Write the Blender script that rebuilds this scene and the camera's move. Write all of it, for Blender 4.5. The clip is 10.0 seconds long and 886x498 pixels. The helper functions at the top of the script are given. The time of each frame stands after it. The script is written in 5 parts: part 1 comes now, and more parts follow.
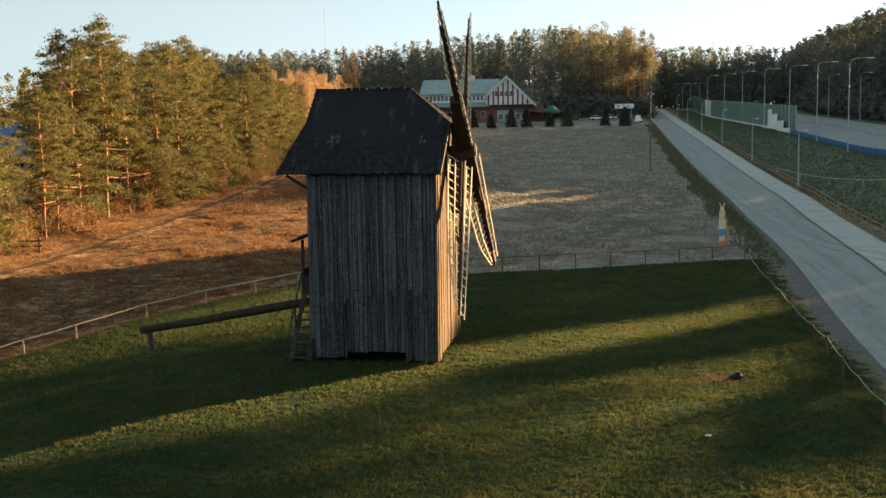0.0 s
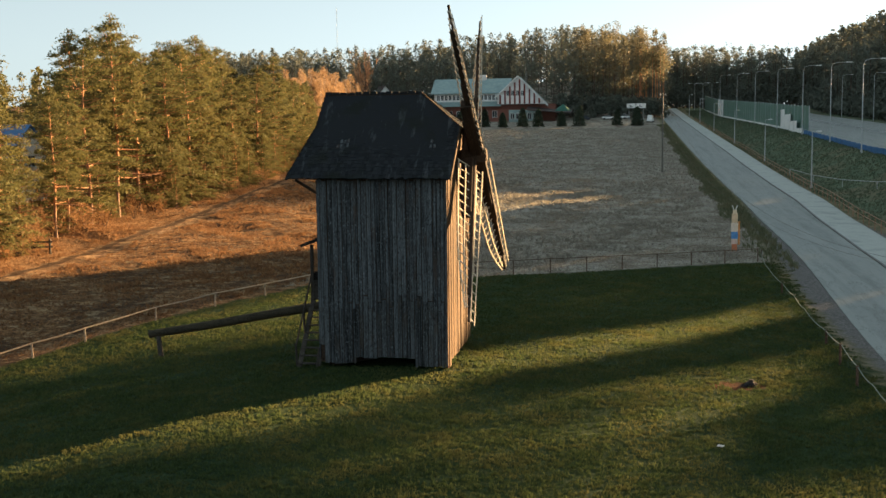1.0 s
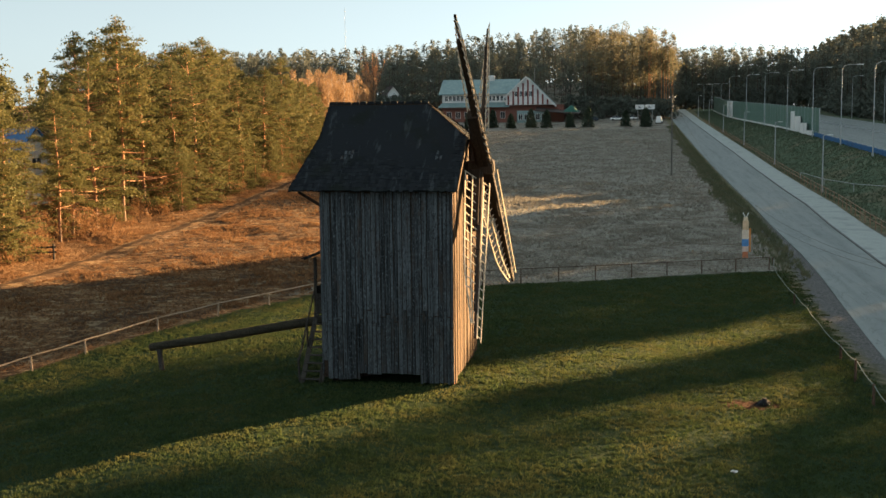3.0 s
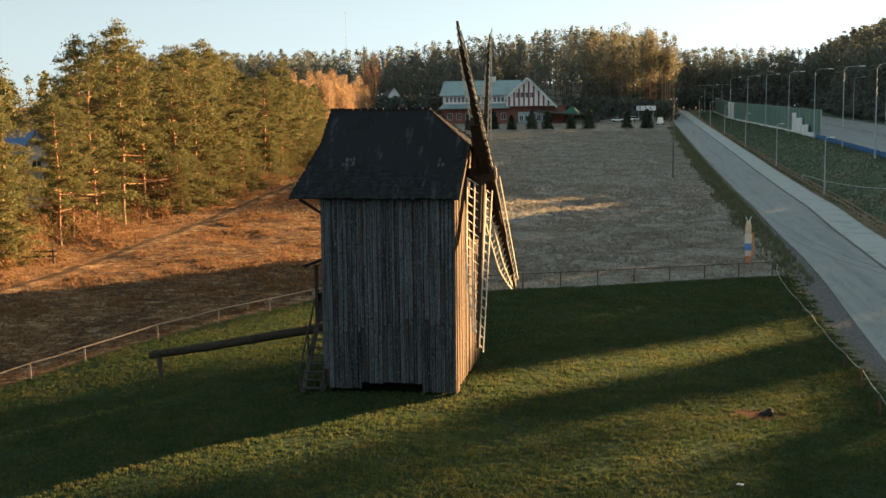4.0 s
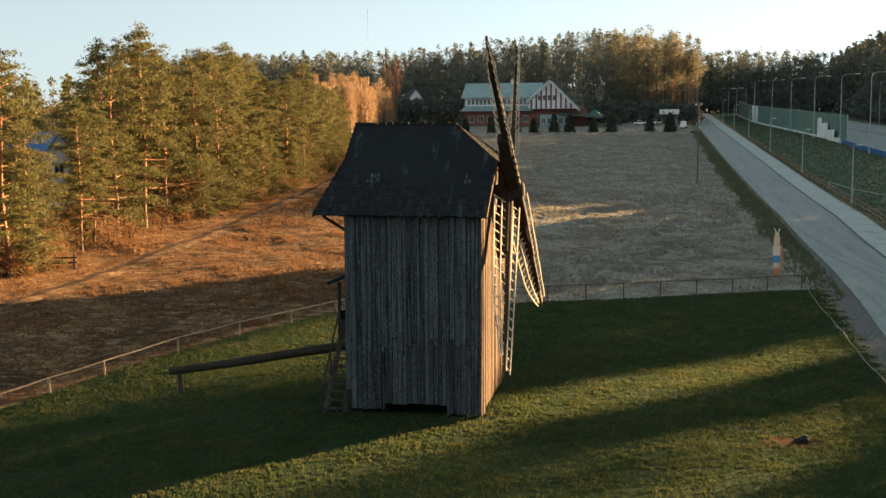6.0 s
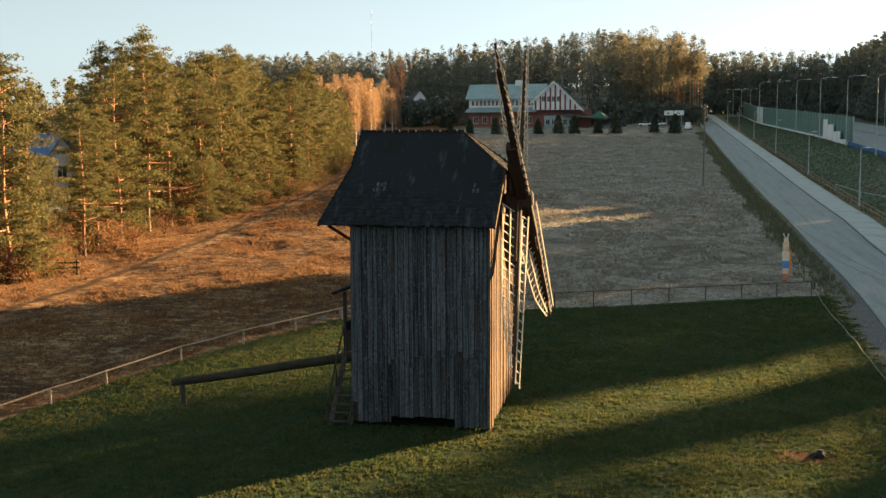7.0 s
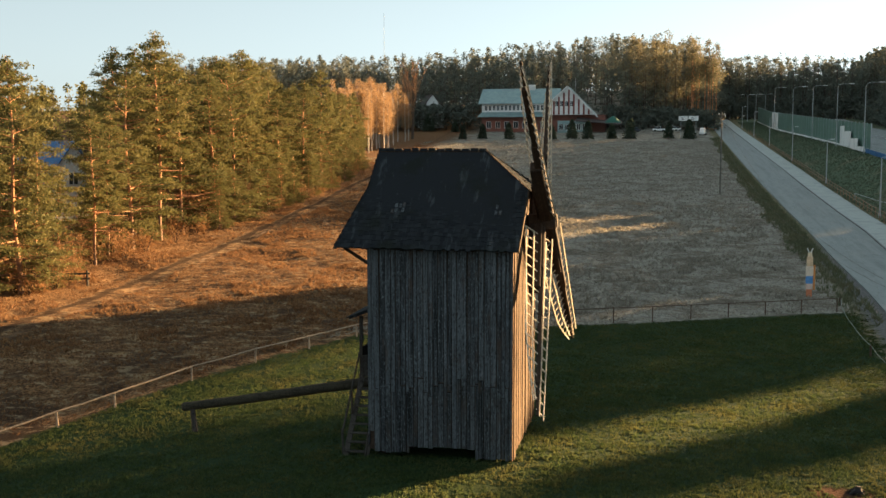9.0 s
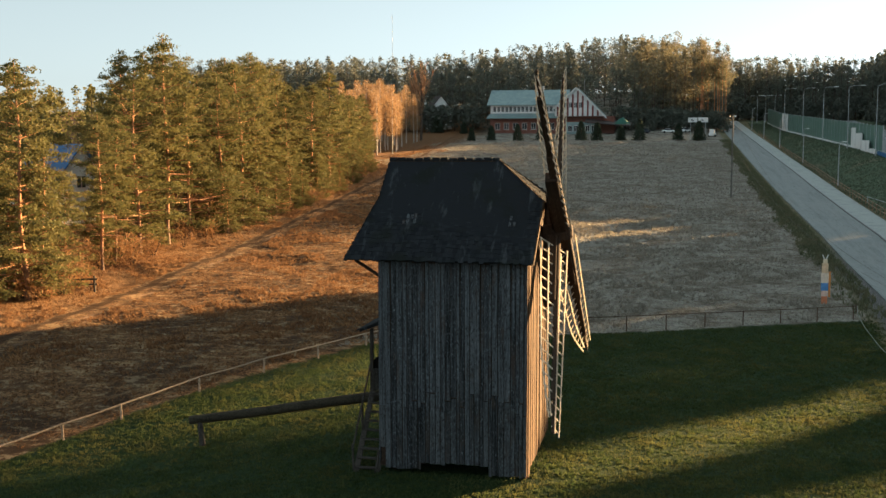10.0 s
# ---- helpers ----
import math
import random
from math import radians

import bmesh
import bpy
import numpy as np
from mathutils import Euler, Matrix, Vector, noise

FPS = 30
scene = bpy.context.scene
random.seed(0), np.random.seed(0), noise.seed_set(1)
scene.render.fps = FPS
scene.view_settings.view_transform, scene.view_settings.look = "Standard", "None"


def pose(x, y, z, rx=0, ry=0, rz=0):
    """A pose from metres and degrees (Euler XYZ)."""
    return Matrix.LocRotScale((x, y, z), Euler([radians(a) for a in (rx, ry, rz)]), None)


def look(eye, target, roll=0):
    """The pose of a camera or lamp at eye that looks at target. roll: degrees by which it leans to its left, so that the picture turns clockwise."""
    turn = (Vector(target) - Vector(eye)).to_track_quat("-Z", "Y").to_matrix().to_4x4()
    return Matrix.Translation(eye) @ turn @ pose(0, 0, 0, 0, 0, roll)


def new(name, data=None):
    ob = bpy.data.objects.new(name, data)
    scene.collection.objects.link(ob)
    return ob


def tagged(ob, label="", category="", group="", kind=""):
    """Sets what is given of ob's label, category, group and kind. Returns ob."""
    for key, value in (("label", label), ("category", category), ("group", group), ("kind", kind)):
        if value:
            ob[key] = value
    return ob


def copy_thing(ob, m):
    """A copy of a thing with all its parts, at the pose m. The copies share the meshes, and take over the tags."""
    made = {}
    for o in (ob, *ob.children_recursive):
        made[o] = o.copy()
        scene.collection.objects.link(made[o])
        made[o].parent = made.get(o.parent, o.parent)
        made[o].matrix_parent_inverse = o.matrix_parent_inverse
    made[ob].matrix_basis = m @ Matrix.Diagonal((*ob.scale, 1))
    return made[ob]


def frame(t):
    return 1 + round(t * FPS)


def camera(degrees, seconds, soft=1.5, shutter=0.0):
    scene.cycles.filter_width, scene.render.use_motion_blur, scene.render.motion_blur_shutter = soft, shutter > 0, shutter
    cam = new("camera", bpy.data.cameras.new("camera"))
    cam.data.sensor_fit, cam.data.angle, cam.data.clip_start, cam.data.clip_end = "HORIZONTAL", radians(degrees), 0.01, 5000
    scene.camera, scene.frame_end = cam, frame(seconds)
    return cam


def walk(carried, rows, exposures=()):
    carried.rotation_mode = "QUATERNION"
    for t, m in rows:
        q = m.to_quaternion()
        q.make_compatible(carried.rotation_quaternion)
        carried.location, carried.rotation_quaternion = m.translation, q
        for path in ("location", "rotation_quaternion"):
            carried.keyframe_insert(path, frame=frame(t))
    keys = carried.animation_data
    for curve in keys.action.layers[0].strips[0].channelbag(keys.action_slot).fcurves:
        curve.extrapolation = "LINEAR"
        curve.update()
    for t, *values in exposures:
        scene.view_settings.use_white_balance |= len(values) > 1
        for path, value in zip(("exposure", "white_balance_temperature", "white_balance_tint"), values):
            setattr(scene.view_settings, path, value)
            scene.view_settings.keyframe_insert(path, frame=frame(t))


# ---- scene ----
cam = camera(43.5, 10.0, soft=1.5)
PATH = [
    (0, (9.383, -42.811, 9.109), (9.082, -40.844, 8.903), -0.8),
    (0.5, (9.368, -42.633, 9.209), (9.058, -40.668, 9.002), -0.7),
    (1, (9.381, -42.448, 9.337), (9.06, -40.485, 9.129), -0.7),
    (1.5, (9.391, -42.191, 9.459), (9.061, -40.229, 9.25), -0.6),
    (2, (9.372, -41.925, 9.567), (9.037, -39.964, 9.358), -0.6),
    (2.5, (9.339, -41.673, 9.68), (9.004, -39.712, 9.471), -0.6),
    (4, (9.174, -41.051, 10.042), (8.838, -39.091, 9.834), -0.6),
    (4.5, (9.12, -40.939, 10.189), (8.775, -38.98, 9.982), -0.5),
    (5, (9.085, -40.752, 10.332), (8.727, -38.796, 10.125), -0.4),
    (5.5, (8.956, -40.454, 10.473), (8.589, -38.499, 10.266), -0.3),
    (7, (8.487, -39.327, 10.902), (8.109, -37.374, 10.696), -0.3),
    (7.5, (8.394, -39.0, 11.038), (8.011, -37.048, 10.833), -0.2),
    (8, (8.228, -38.628, 11.179), (7.841, -36.677, 10.976), -0.2),
    (8.5, (8.07, -38.263, 11.331), (7.678, -36.313, 11.128), -0.2),
    (9, (7.846, -37.798, 11.492), (7.448, -35.848, 11.291), -0.1),
    (9.5, (7.68, -37.376, 11.634), (7.274, -35.428, 11.433), -0.1),
    (10, (7.504, -36.939, 11.803), (7.092, -34.992, 11.603), -0.1),
]
walk(cam, [(t, look(eye, target, roll)) for t, eye, target, roll in PATH],
     exposures=[(0.0, 3.1, 5500, 0), (10.0, 3.1, 5500, 0)])


# ---- world and sun ----
SUN_AZ, SUN_EL = 40.0, 10.0            # degrees clockwise from +y, degrees up
world = bpy.data.worlds.new("evening_sky")
scene.world = world
world.use_nodes = True
wt = world.node_tree
sky = wt.nodes.new("ShaderNodeTexSky")
sky.sky_type = "NISHITA"
sky.sun_disc = False
sky.sun_elevation = radians(SUN_EL)
sky.sun_rotation = radians(SUN_AZ)
sky.air_density, sky.dust_density, sky.ozone_density = 1.0, 0.6, 1.1
pale = wt.nodes.new("ShaderNodeHueSaturation")
pale.inputs["Saturation"].default_value = 0.2
wt.links.new(sky.outputs[0], pale.inputs["Color"])
haze = wt.nodes.new("ShaderNodeMix")          # thin even haze over the whole sky
haze.data_type = "RGBA"
haze.inputs[0].default_value = 0.5
haze.inputs[7].default_value = (2.42, 2.36, 2.03, 1)
wt.links.new(pale.outputs[0], haze.inputs[6])
wt.links.new(haze.outputs[2], wt.nodes["Background"].inputs[0])
wt.nodes["Background"].inputs[1].default_value = 0.028
sun_data = bpy.data.lights.new("sun", "SUN")
sun_data.energy, sun_data.angle, sun_data.color = 5.0, radians(0.6), (1.0, 0.54, 0.215)
sun = new("sun", sun_data)
sd = Vector((math.sin(radians(SUN_AZ)) * math.cos(radians(SUN_EL)), math.cos(radians(SUN_AZ)) * math.cos(radians(SUN_EL)), math.sin(radians(SUN_EL))))
sun.matrix_world = look(sd * 300, (0, 0, 0))


# ---- materials ----
class Nodes:
    """A short way to write a node material."""

    def __init__(self, name, rough=0.8, metal=0.0):
        self.m = bpy.data.materials.new(name)
        self.m.use_nodes = True
        self.t = self.m.node_tree
        self.b = self.t.nodes["Principled BSDF"]
        self.b.inputs["Roughness"].default_value = rough
        self.b.inputs["Metallic"].default_value = metal
        self.b.inputs["Specular IOR Level"].default_value = 0.3

    def put(self, sock, v):
        if isinstance(v, bpy.types.NodeSocket):
            self.t.links.new(v, sock)
        elif isinstance(v, (tuple, list)) and len(v) == 3 and sock.type == "RGBA":
            sock.default_value = (*v, 1)
        else:
            sock.default_value = v

    def coords(self, scale=(1, 1, 1), kind="Object", shift=None):
        c = self.t.nodes.new("ShaderNodeTexCoord")
        mp = self.t.nodes.new("ShaderNodeMapping")
        self.t.links.new(c.outputs[kind], mp.inputs[0])
        mp.inputs[3].default_value = scale
        if shift is not None:
            cx = self.t.nodes.new("ShaderNodeCombineXYZ")
            for i in range(3):
                self.put(cx.inputs[i], self.math("MULTIPLY", shift, 37.0 + 11 * i))
            self.t.links.new(cx.outputs[0], mp.inputs[1])
        return mp.outputs[0]

    def place(self):
        g = self.t.nodes.new("ShaderNodeNewGeometry")
        s = self.t.nodes.new("ShaderNodeSeparateXYZ")
        self.t.links.new(g.outputs["Position"], s.inputs[0])
        return g.outputs["Position"], s.outputs[0], s.outputs[1], s.outputs[2]

    def noise(self, vec, scale, detail=4.0, rough=0.6):
        n = self.t.nodes.new("ShaderNodeTexNoise")
        self.t.links.new(vec, n.inputs["Vector"])
        n.inputs["Scale"].default_value, n.inputs["Detail"].default_value, n.inputs["Roughness"].default_value = scale, detail, rough
        return n.outputs[0]

    def math(self, op, a, b=0.0, c=0.0):
        n = self.t.nodes.new("ShaderNodeMath")
        n.operation = op
        for s, v in zip(n.inputs, (a, b, c)):
            self.put(s, v)
        return n.outputs[0]

    def step(self, v, lo, hi):
        n = self.t.nodes.new("ShaderNodeMapRange")
        n.interpolation_type = "SMOOTHSTEP"
        for s, x in zip(n.inputs, (v, lo, hi, 0.0, 1.0)):
            self.put(s, x)
        return n.outputs[0]

    def mix(self, f, a, b, mode="MIX"):
        n = self.t.nodes.new("ShaderNodeMix")
        n.data_type, n.blend_type = "RGBA", mode
        self.put(n.inputs[0], f)
        self.put(n.inputs[6], a)
        self.put(n.inputs[7], b)
        return n.outputs[2]

    def rand(self, island=False):
        if island:
            return self.t.nodes.new("ShaderNodeNewGeometry").outputs["Random Per Island"]
        return self.t.nodes.new("ShaderNodeObjectInfo").outputs["Random"]

    def bump(self, height, strength=0.4, dist=0.02):
        n = self.t.nodes.new("ShaderNodeBump")
        n.inputs["Strength"].default_value, n.inputs["Distance"].default_value = strength, dist
        self.t.links.new(height, n.inputs["Height"])
        self.t.links.new(n.outputs[0], self.b.inputs["Normal"])

    def colour(self, c):
        self.put(self.b.inputs["Base Color"], c)
        return self


def grain(name, dark, light, rough=0.85, along=2, length=0.35, across=11.0, strength=0.5, weather=None, brown=None, vary=0.44):
    """Timber: long streaks along one axis, a tone for each piece, blotches of weather, brown where it is sheltered."""
    n = Nodes(name, rough)
    r = n.rand()
    v1, v2 = [across] * 3, [across * 3.1] * 3
    v1[along], v2[along] = length, length * 2.2
    s1, s2 = n.noise(n.coords(tuple(v1), shift=r), 1.0, 5.0, 0.65), n.noise(n.coords(tuple(v2), shift=r), 1.0, 4.0, 0.7)
    big = n.noise(n.coords((1.4, 1.4, 0.6), shift=r), 1.0, 4.0)
    streak = n.math("MULTIPLY_ADD", s2, 0.45, n.math("MULTIPLY", s1, 0.6))
    tone = n.math("MULTIPLY_ADD", r, vary, -0.5 * vary)
    f = n.math("ADD", n.step(streak, 0.36, 0.68), tone)
    c = n.mix(f, dark, light)
    c = n.mix(n.math("MULTIPLY", n.step(big, 0.5, 0.75), 0.7), c, weather or tuple(x * 0.55 for x in dark))
    fleck = n.noise(n.coords((26.0, 26.0, 9.0), shift=r), 1.0, 3.0, 0.6)
    c = n.mix(n.math("MULTIPLY", n.step(fleck, 0.57, 0.68), 0.75), c, tuple(x * 1.5 for x in light))
    c = n.mix(n.math("MULTIPLY", n.math("SUBTRACT", 1.0, n.step(fleck, 0.34, 0.45)), 0.75), c, tuple(x * 0.5 for x in dark))
    if brown:
        spot = n.noise(n.coords((2.2, 2.2, 0.8), shift=r), 1.0, 3.0)
        c = n.mix(n.math("MULTIPLY", n.step(spot, 0.52, 0.7), 0.6), c, brown)
    n.colour(c)
    n.bump(streak, strength, 0.012)
    n.b.inputs["Specular IOR Level"].default_value = 0.15
    return n.m


def speckle(name, a, b, s1, s2, rough=0.9, metal=0.0, strength=0.3, dist=0.01, random_tone=False, stain=None):
    """A plain surface with a fine and a coarse variation."""
    n = Nodes(name, rough, metal)
    v = n.coords()
    f1, f2 = n.noise(v, s1, 5.0), n.noise(v, s2, 4.0)
    c = n.mix(n.step(f1, 0.3, 0.7), a, b)
    c = n.mix(n.math("MULTIPLY", n.step(f2, 0.45, 0.75), 0.6), c, stain or tuple(x * 0.6 for x in a))
    if random_tone:
        c = n.mix(n.math("MULTIPLY", n.rand(), 0.35), c, tuple(x * 0.5 for x in a))
    n.colour(c)
    n.bump(f1, strength, dist)
    return n.m


def foliage(name, a, b, c, through_light=0.35, rough=0.7):
    """Leaves and needles: a tone for each leaf, a tone for each plant, and some light through them."""
    n = Nodes(name, rough)
    n.b.inputs["Specular IOR Level"].default_value = 0.08
    isl, obj = n.rand(True), n.rand()
    big = n.noise(n.coords(), 0.55, 3.0)
    col = n.mix(isl, a, b)
    col = n.mix(n.math("MULTIPLY", n.step(big, 0.4, 0.7), 0.7), col, c)
    col = n.mix(n.math("MULTIPLY", obj, 0.4), col, tuple(x * 0.62 for x in a))
    n.colour(col)
    tr = n.t.nodes.new("ShaderNodeBsdfTranslucent")
    n.t.links.new(col, tr.inputs[0])
    ms = n.t.nodes.new("ShaderNodeMixShader")
    ms.inputs[0].default_value = through_light
    n.t.links.new(n.b.outputs[0], ms.inputs[1])
    n.t.links.new(tr.outputs[0], ms.inputs[2])
    n.t.links.new(ms.outputs[0], n.t.nodes["Material Output"].inputs[0])
    return n.m


def bark(name, low, high, from_z, to_z):
    """Pine bark: grey-brown plates below, orange flaking skin above."""
    n = Nodes(name, 0.9)
    v = n.coords((5, 5, 1.2))
    f = n.noise(v, 1.5, 5.0)
    sep = n.t.nodes.new("ShaderNodeSeparateXYZ")
    n.t.links.new(n.coords(), sep.inputs[0])
    k = n.step(n.math("ADD", sep.outputs[2], n.math("MULTIPLY", f, 3.0)), from_z, to_z)
    c = n.mix(k, low, high)
    c = n.mix(n.step(f, 0.45, 0.7), c, tuple(x * 0.45 for x in low))
    n.colour(c)
    n.bump(f, 0.8, 0.05)
    return n.m


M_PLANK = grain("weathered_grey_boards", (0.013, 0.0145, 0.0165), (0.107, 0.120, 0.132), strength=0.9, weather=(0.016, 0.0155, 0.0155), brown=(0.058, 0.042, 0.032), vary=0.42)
# Lower boards of the side wall: somewhat darker than the boards above.
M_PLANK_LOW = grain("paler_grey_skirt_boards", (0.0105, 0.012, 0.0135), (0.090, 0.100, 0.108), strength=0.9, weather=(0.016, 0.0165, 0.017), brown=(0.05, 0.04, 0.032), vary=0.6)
# Front wall and roof edges: browner than the grey walls.
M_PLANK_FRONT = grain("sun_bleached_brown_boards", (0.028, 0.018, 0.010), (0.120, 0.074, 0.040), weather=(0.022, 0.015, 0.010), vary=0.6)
def shingle_material():
    n = Nodes("dark_wood_shingles", 0.95)
    n.b.inputs["Specular IOR Level"].default_value = 0.08
    isl = n.rand(True)
    v = n.coords((3.0, 0.7, 0.7))
    run, big = n.noise(v, 1.0, 5.0, 0.65), n.noise(n.coords(), 0.8, 4.0)
    c = n.mix(isl, (0.0125, 0.0148, 0.018), (0.0245, 0.0278, 0.032))
    c = n.mix(n.math("MULTIPLY", n.step(run, 0.56, 0.7), 0.7), c, (0.066, 0.075, 0.082))
    fleck = n.noise(n.coords((9.0, 2.5, 2.5)), 1.0, 3.0)
    c = n.mix(n.math("MULTIPLY", n.step(fleck, 0.66, 0.72), 0.3), c, (0.075, 0.08, 0.082))
    c = n.mix(n.math("MULTIPLY", n.step(big, 0.5, 0.7), 0.6), c, (0.014, 0.017, 0.012))
    n.colour(c)
    n.bump(n.noise(n.coords(), 9.0, 4.0), 0.5, 0.02)
    return n.m


M_SHINGLE = shingle_material()
M_BEAM = grain("dark_old_beams", (0.018, 0.013, 0.010), (0.052, 0.036, 0.025), weather=(0.014, 0.011, 0.009))
M_LATH = grain("pale_sail_laths", (0.38, 0.33, 0.25), (0.6, 0.54, 0.42), across=16.0, weather=(0.16, 0.12, 0.08))
M_STAIR = grain("grey_brown_stair_timber", (0.024, 0.022, 0.019), (0.07, 0.063, 0.054))
M_LOG = grain("dark_peeled_log", (0.016, 0.014, 0.010), (0.05, 0.043, 0.028), along=0)
M_RAIL = grain("pale_fence_poles", (0.22, 0.165, 0.115), (0.40, 0.31, 0.22), along=0, weather=(0.15, 0.115, 0.08))
M_DARKFENCE = grain("rusty_brown_fence", (0.06, 0.04, 0.03), (0.13, 0.085, 0.06))
def asphalt_material():
    n = Nodes("worn_asphalt", 0.85)
    v = n.coords()
    fine, blot = n.noise(v, 16.0, 5.0, 0.7), n.noise(v, 0.3, 4.0)
    run = n.noise(n.coords((1.1, 0.018, 1.0)), 1.0, 5.0, 0.6)
    c = n.mix(n.step(fine, 0.3, 0.7), (0.185, 0.21, 0.21), (0.265, 0.29, 0.285))
    c = n.mix(n.math("MULTIPLY", n.step(run, 0.45, 0.7), 0.55), c, (0.135, 0.15, 0.15))
    c = n.mix(n.math("MULTIPLY", n.step(blot, 0.5, 0.7), 0.4), c, (0.26, 0.275, 0.265))
    crack = n.noise(n.coords((0.6, 0.12, 1.0)), 1.0, 6.0, 0.75)
    line = n.math("SUBTRACT", 1.0, n.step(n.math("ABSOLUTE", n.math("SUBTRACT", crack, 0.5)), 0.0, 0.012))
    c = n.mix(n.math("MULTIPLY", line, 0.6), c, (0.07, 0.072, 0.07))
    n.colour(c)
    n.bump(fine, 0.2, 0.01)
    return n.m


M_ASPHALT = asphalt_material()
M_PAVE = speckle("pale_concrete_paving", (0.30, 0.335, 0.325), (0.40, 0.43, 0.415), 9.0, 0.5, 0.9, strength=0.2)
M_KERB = speckle("grey_kerb_stone", (0.11, 0.115, 0.115), (0.17, 0.17, 0.165), 6.0, 0.8, 0.9)
M_STEEL = speckle("galvanised_steel", (0.36, 0.38, 0.39), (0.46, 0.48, 0.49), 5.0, 0.8, 0.7, 0.15, strength=0.05)
M_LAMP = speckle("lamp_head_white", (0.7, 0.72, 0.72), (0.78, 0.8, 0.8), 5.0, 1.0, 0.4, strength=0.05)
M_BROWNRAIL = speckle("rust_brown_rail_paint", (0.24, 0.13, 0.075), (0.34, 0.2, 0.12), 8.0, 0.9, 0.6, strength=0.1)
M_SCREEN = speckle("green_noise_screen_panel", (0.08, 0.16, 0.125), (0.115, 0.2, 0.16), 3.0, 0.2, 0.5, strength=0.05)
M_WHITE = speckle("white_paint", (0.68, 0.70, 0.70), (0.8, 0.8, 0.78), 3.0, 0.3, 0.7, strength=0.05)
M_BLUE = speckle("blue_painted_barrier", (0.025, 0.10, 0.27), (0.04, 0.15, 0.36), 3.0, 0.3, 0.5, strength=0.05)
M_ROOFBLUE = speckle("blue_grey_sheet_roof", (0.21, 0.30, 0.31), (0.28, 0.37, 0.37), 1.0, 0.2, 0.45, 0.2, strength=0.05)
M_TIMBER = speckle("red_brown_half_timber", (0.16, 0.05, 0.045), (0.22, 0.075, 0.06), 2.0, 0.3, 0.8)
M_BRICK = speckle("red_brick_wall", (0.17, 0.075, 0.06), (0.25, 0.12, 0.09), 4.0, 0.3, 0.9)
M_DARKROOF = speckle("dark_tile_roof", (0.06, 0.05, 0.05), (0.1, 0.08, 0.075), 3.0, 0.4, 0.8)
M_GLASS = Nodes("window_glass", 0.08).colour((0.03, 0.04, 0.05)).m
M_CARWHITE = Nodes("white_car_paint", 0.25).colour((0.75, 0.76, 0.76)).m
M_CARDARK = Nodes("dark_car_paint", 0.25).colour((0.05, 0.06, 0.08)).m
M_RUBBER = speckle("black_rubber", (0.015, 0.015, 0.016), (0.03, 0.03, 0.03), 8.0, 2.0, 0.8)
M_GREENCLOTH = speckle("green_canvas", (0.03, 0.10, 0.075), (0.045, 0.13, 0.1), 4.0, 0.6, 0.8)
M_TWIG = speckle("rust_twigs", (0.34, 0.19, 0.09), (0.48, 0.29, 0.15), 3.0, 0.5, 0.9)
M_POLE = grain("weathered_pole_wood", (0.10, 0.095, 0.085), (0.21, 0.2, 0.18))
M_ROPE = speckle("grey_green_rope", (0.14, 0.17, 0.14), (0.24, 0.27, 0.23), 12.0, 2.0, 0.9)
M_NEEDLE = foliage("pine_needles", (0.074, 0.083, 0.032), (0.153, 0.147, 0.052), (0.170, 0.137, 0.054), 0.34)
M_SPRUCE = foliage("spruce_needles", (0.045, 0.065, 0.045), (0.085, 0.105, 0.07), (0.07, 0.08, 0.055))
M_BIRCHLEAF = foliage("yellow_birch_leaves", (0.28, 0.180, 0.10), (0.42, 0.285, 0.135), (0.28, 0.20, 0.14), 0.45)
M_BUSH = foliage("rust_brown_bush_leaves", (0.18, 0.095, 0.042), (0.29, 0.165, 0.075), (0.15, 0.11, 0.055), 0.35)
# Far woods: raised and cooled, so distance haze is painted into the leaf colour.
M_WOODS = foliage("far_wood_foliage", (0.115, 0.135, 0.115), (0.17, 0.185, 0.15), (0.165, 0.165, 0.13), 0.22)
M_BIRCHPINE = foliage("warm_pine_needles", (0.115, 0.12, 0.078), (0.185, 0.17, 0.108), (0.18, 0.15, 0.098), 0.4)
M_BARK = bark("pine_bark", (0.17, 0.11, 0.075), (0.44, 0.22, 0.105), 2.5, 7.0)
M_FARBARK = speckle("grey_brown_bark", (0.06, 0.05, 0.042), (0.11, 0.085, 0.065), 3.0, 0.6, 0.9)
M_BIRCHBARK = speckle("birch_bark", (0.36, 0.33, 0.30), (0.5, 0.46, 0.42), 5.0, 1.4, 0.8, stain=(0.1, 0.09, 0.08))
M_LAWNBLADE = foliage("short_green_grass", (0.030, 0.055, 0.021), (0.090, 0.112, 0.037), (0.124, 0.118, 0.041), 0.5)
M_STRAW = foliage("dry_field_grass", (0.15, 0.079, 0.036), (0.345, 0.205, 0.095), (0.14, 0.071, 0.035), 0.3)
# Straw for the shaded right field: its cool, veiled shade is in the colour.
M_STRAWSHADE = foliage("grey_field_grass", (0.19, 0.178, 0.15), (0.42, 0.395, 0.33), (0.275, 0.25, 0.2), 0.3)
M_BANKGRASS = foliage("bank_grass", (0.085, 0.125, 0.082), (0.15, 0.185, 0.118), (0.17, 0.165, 0.11), 0.4)
M_WEED = foliage("roadside_weeds", (0.095, 0.115, 0.066), (0.19, 0.2, 0.12), (0.24, 0.20, 0.125), 0.4)

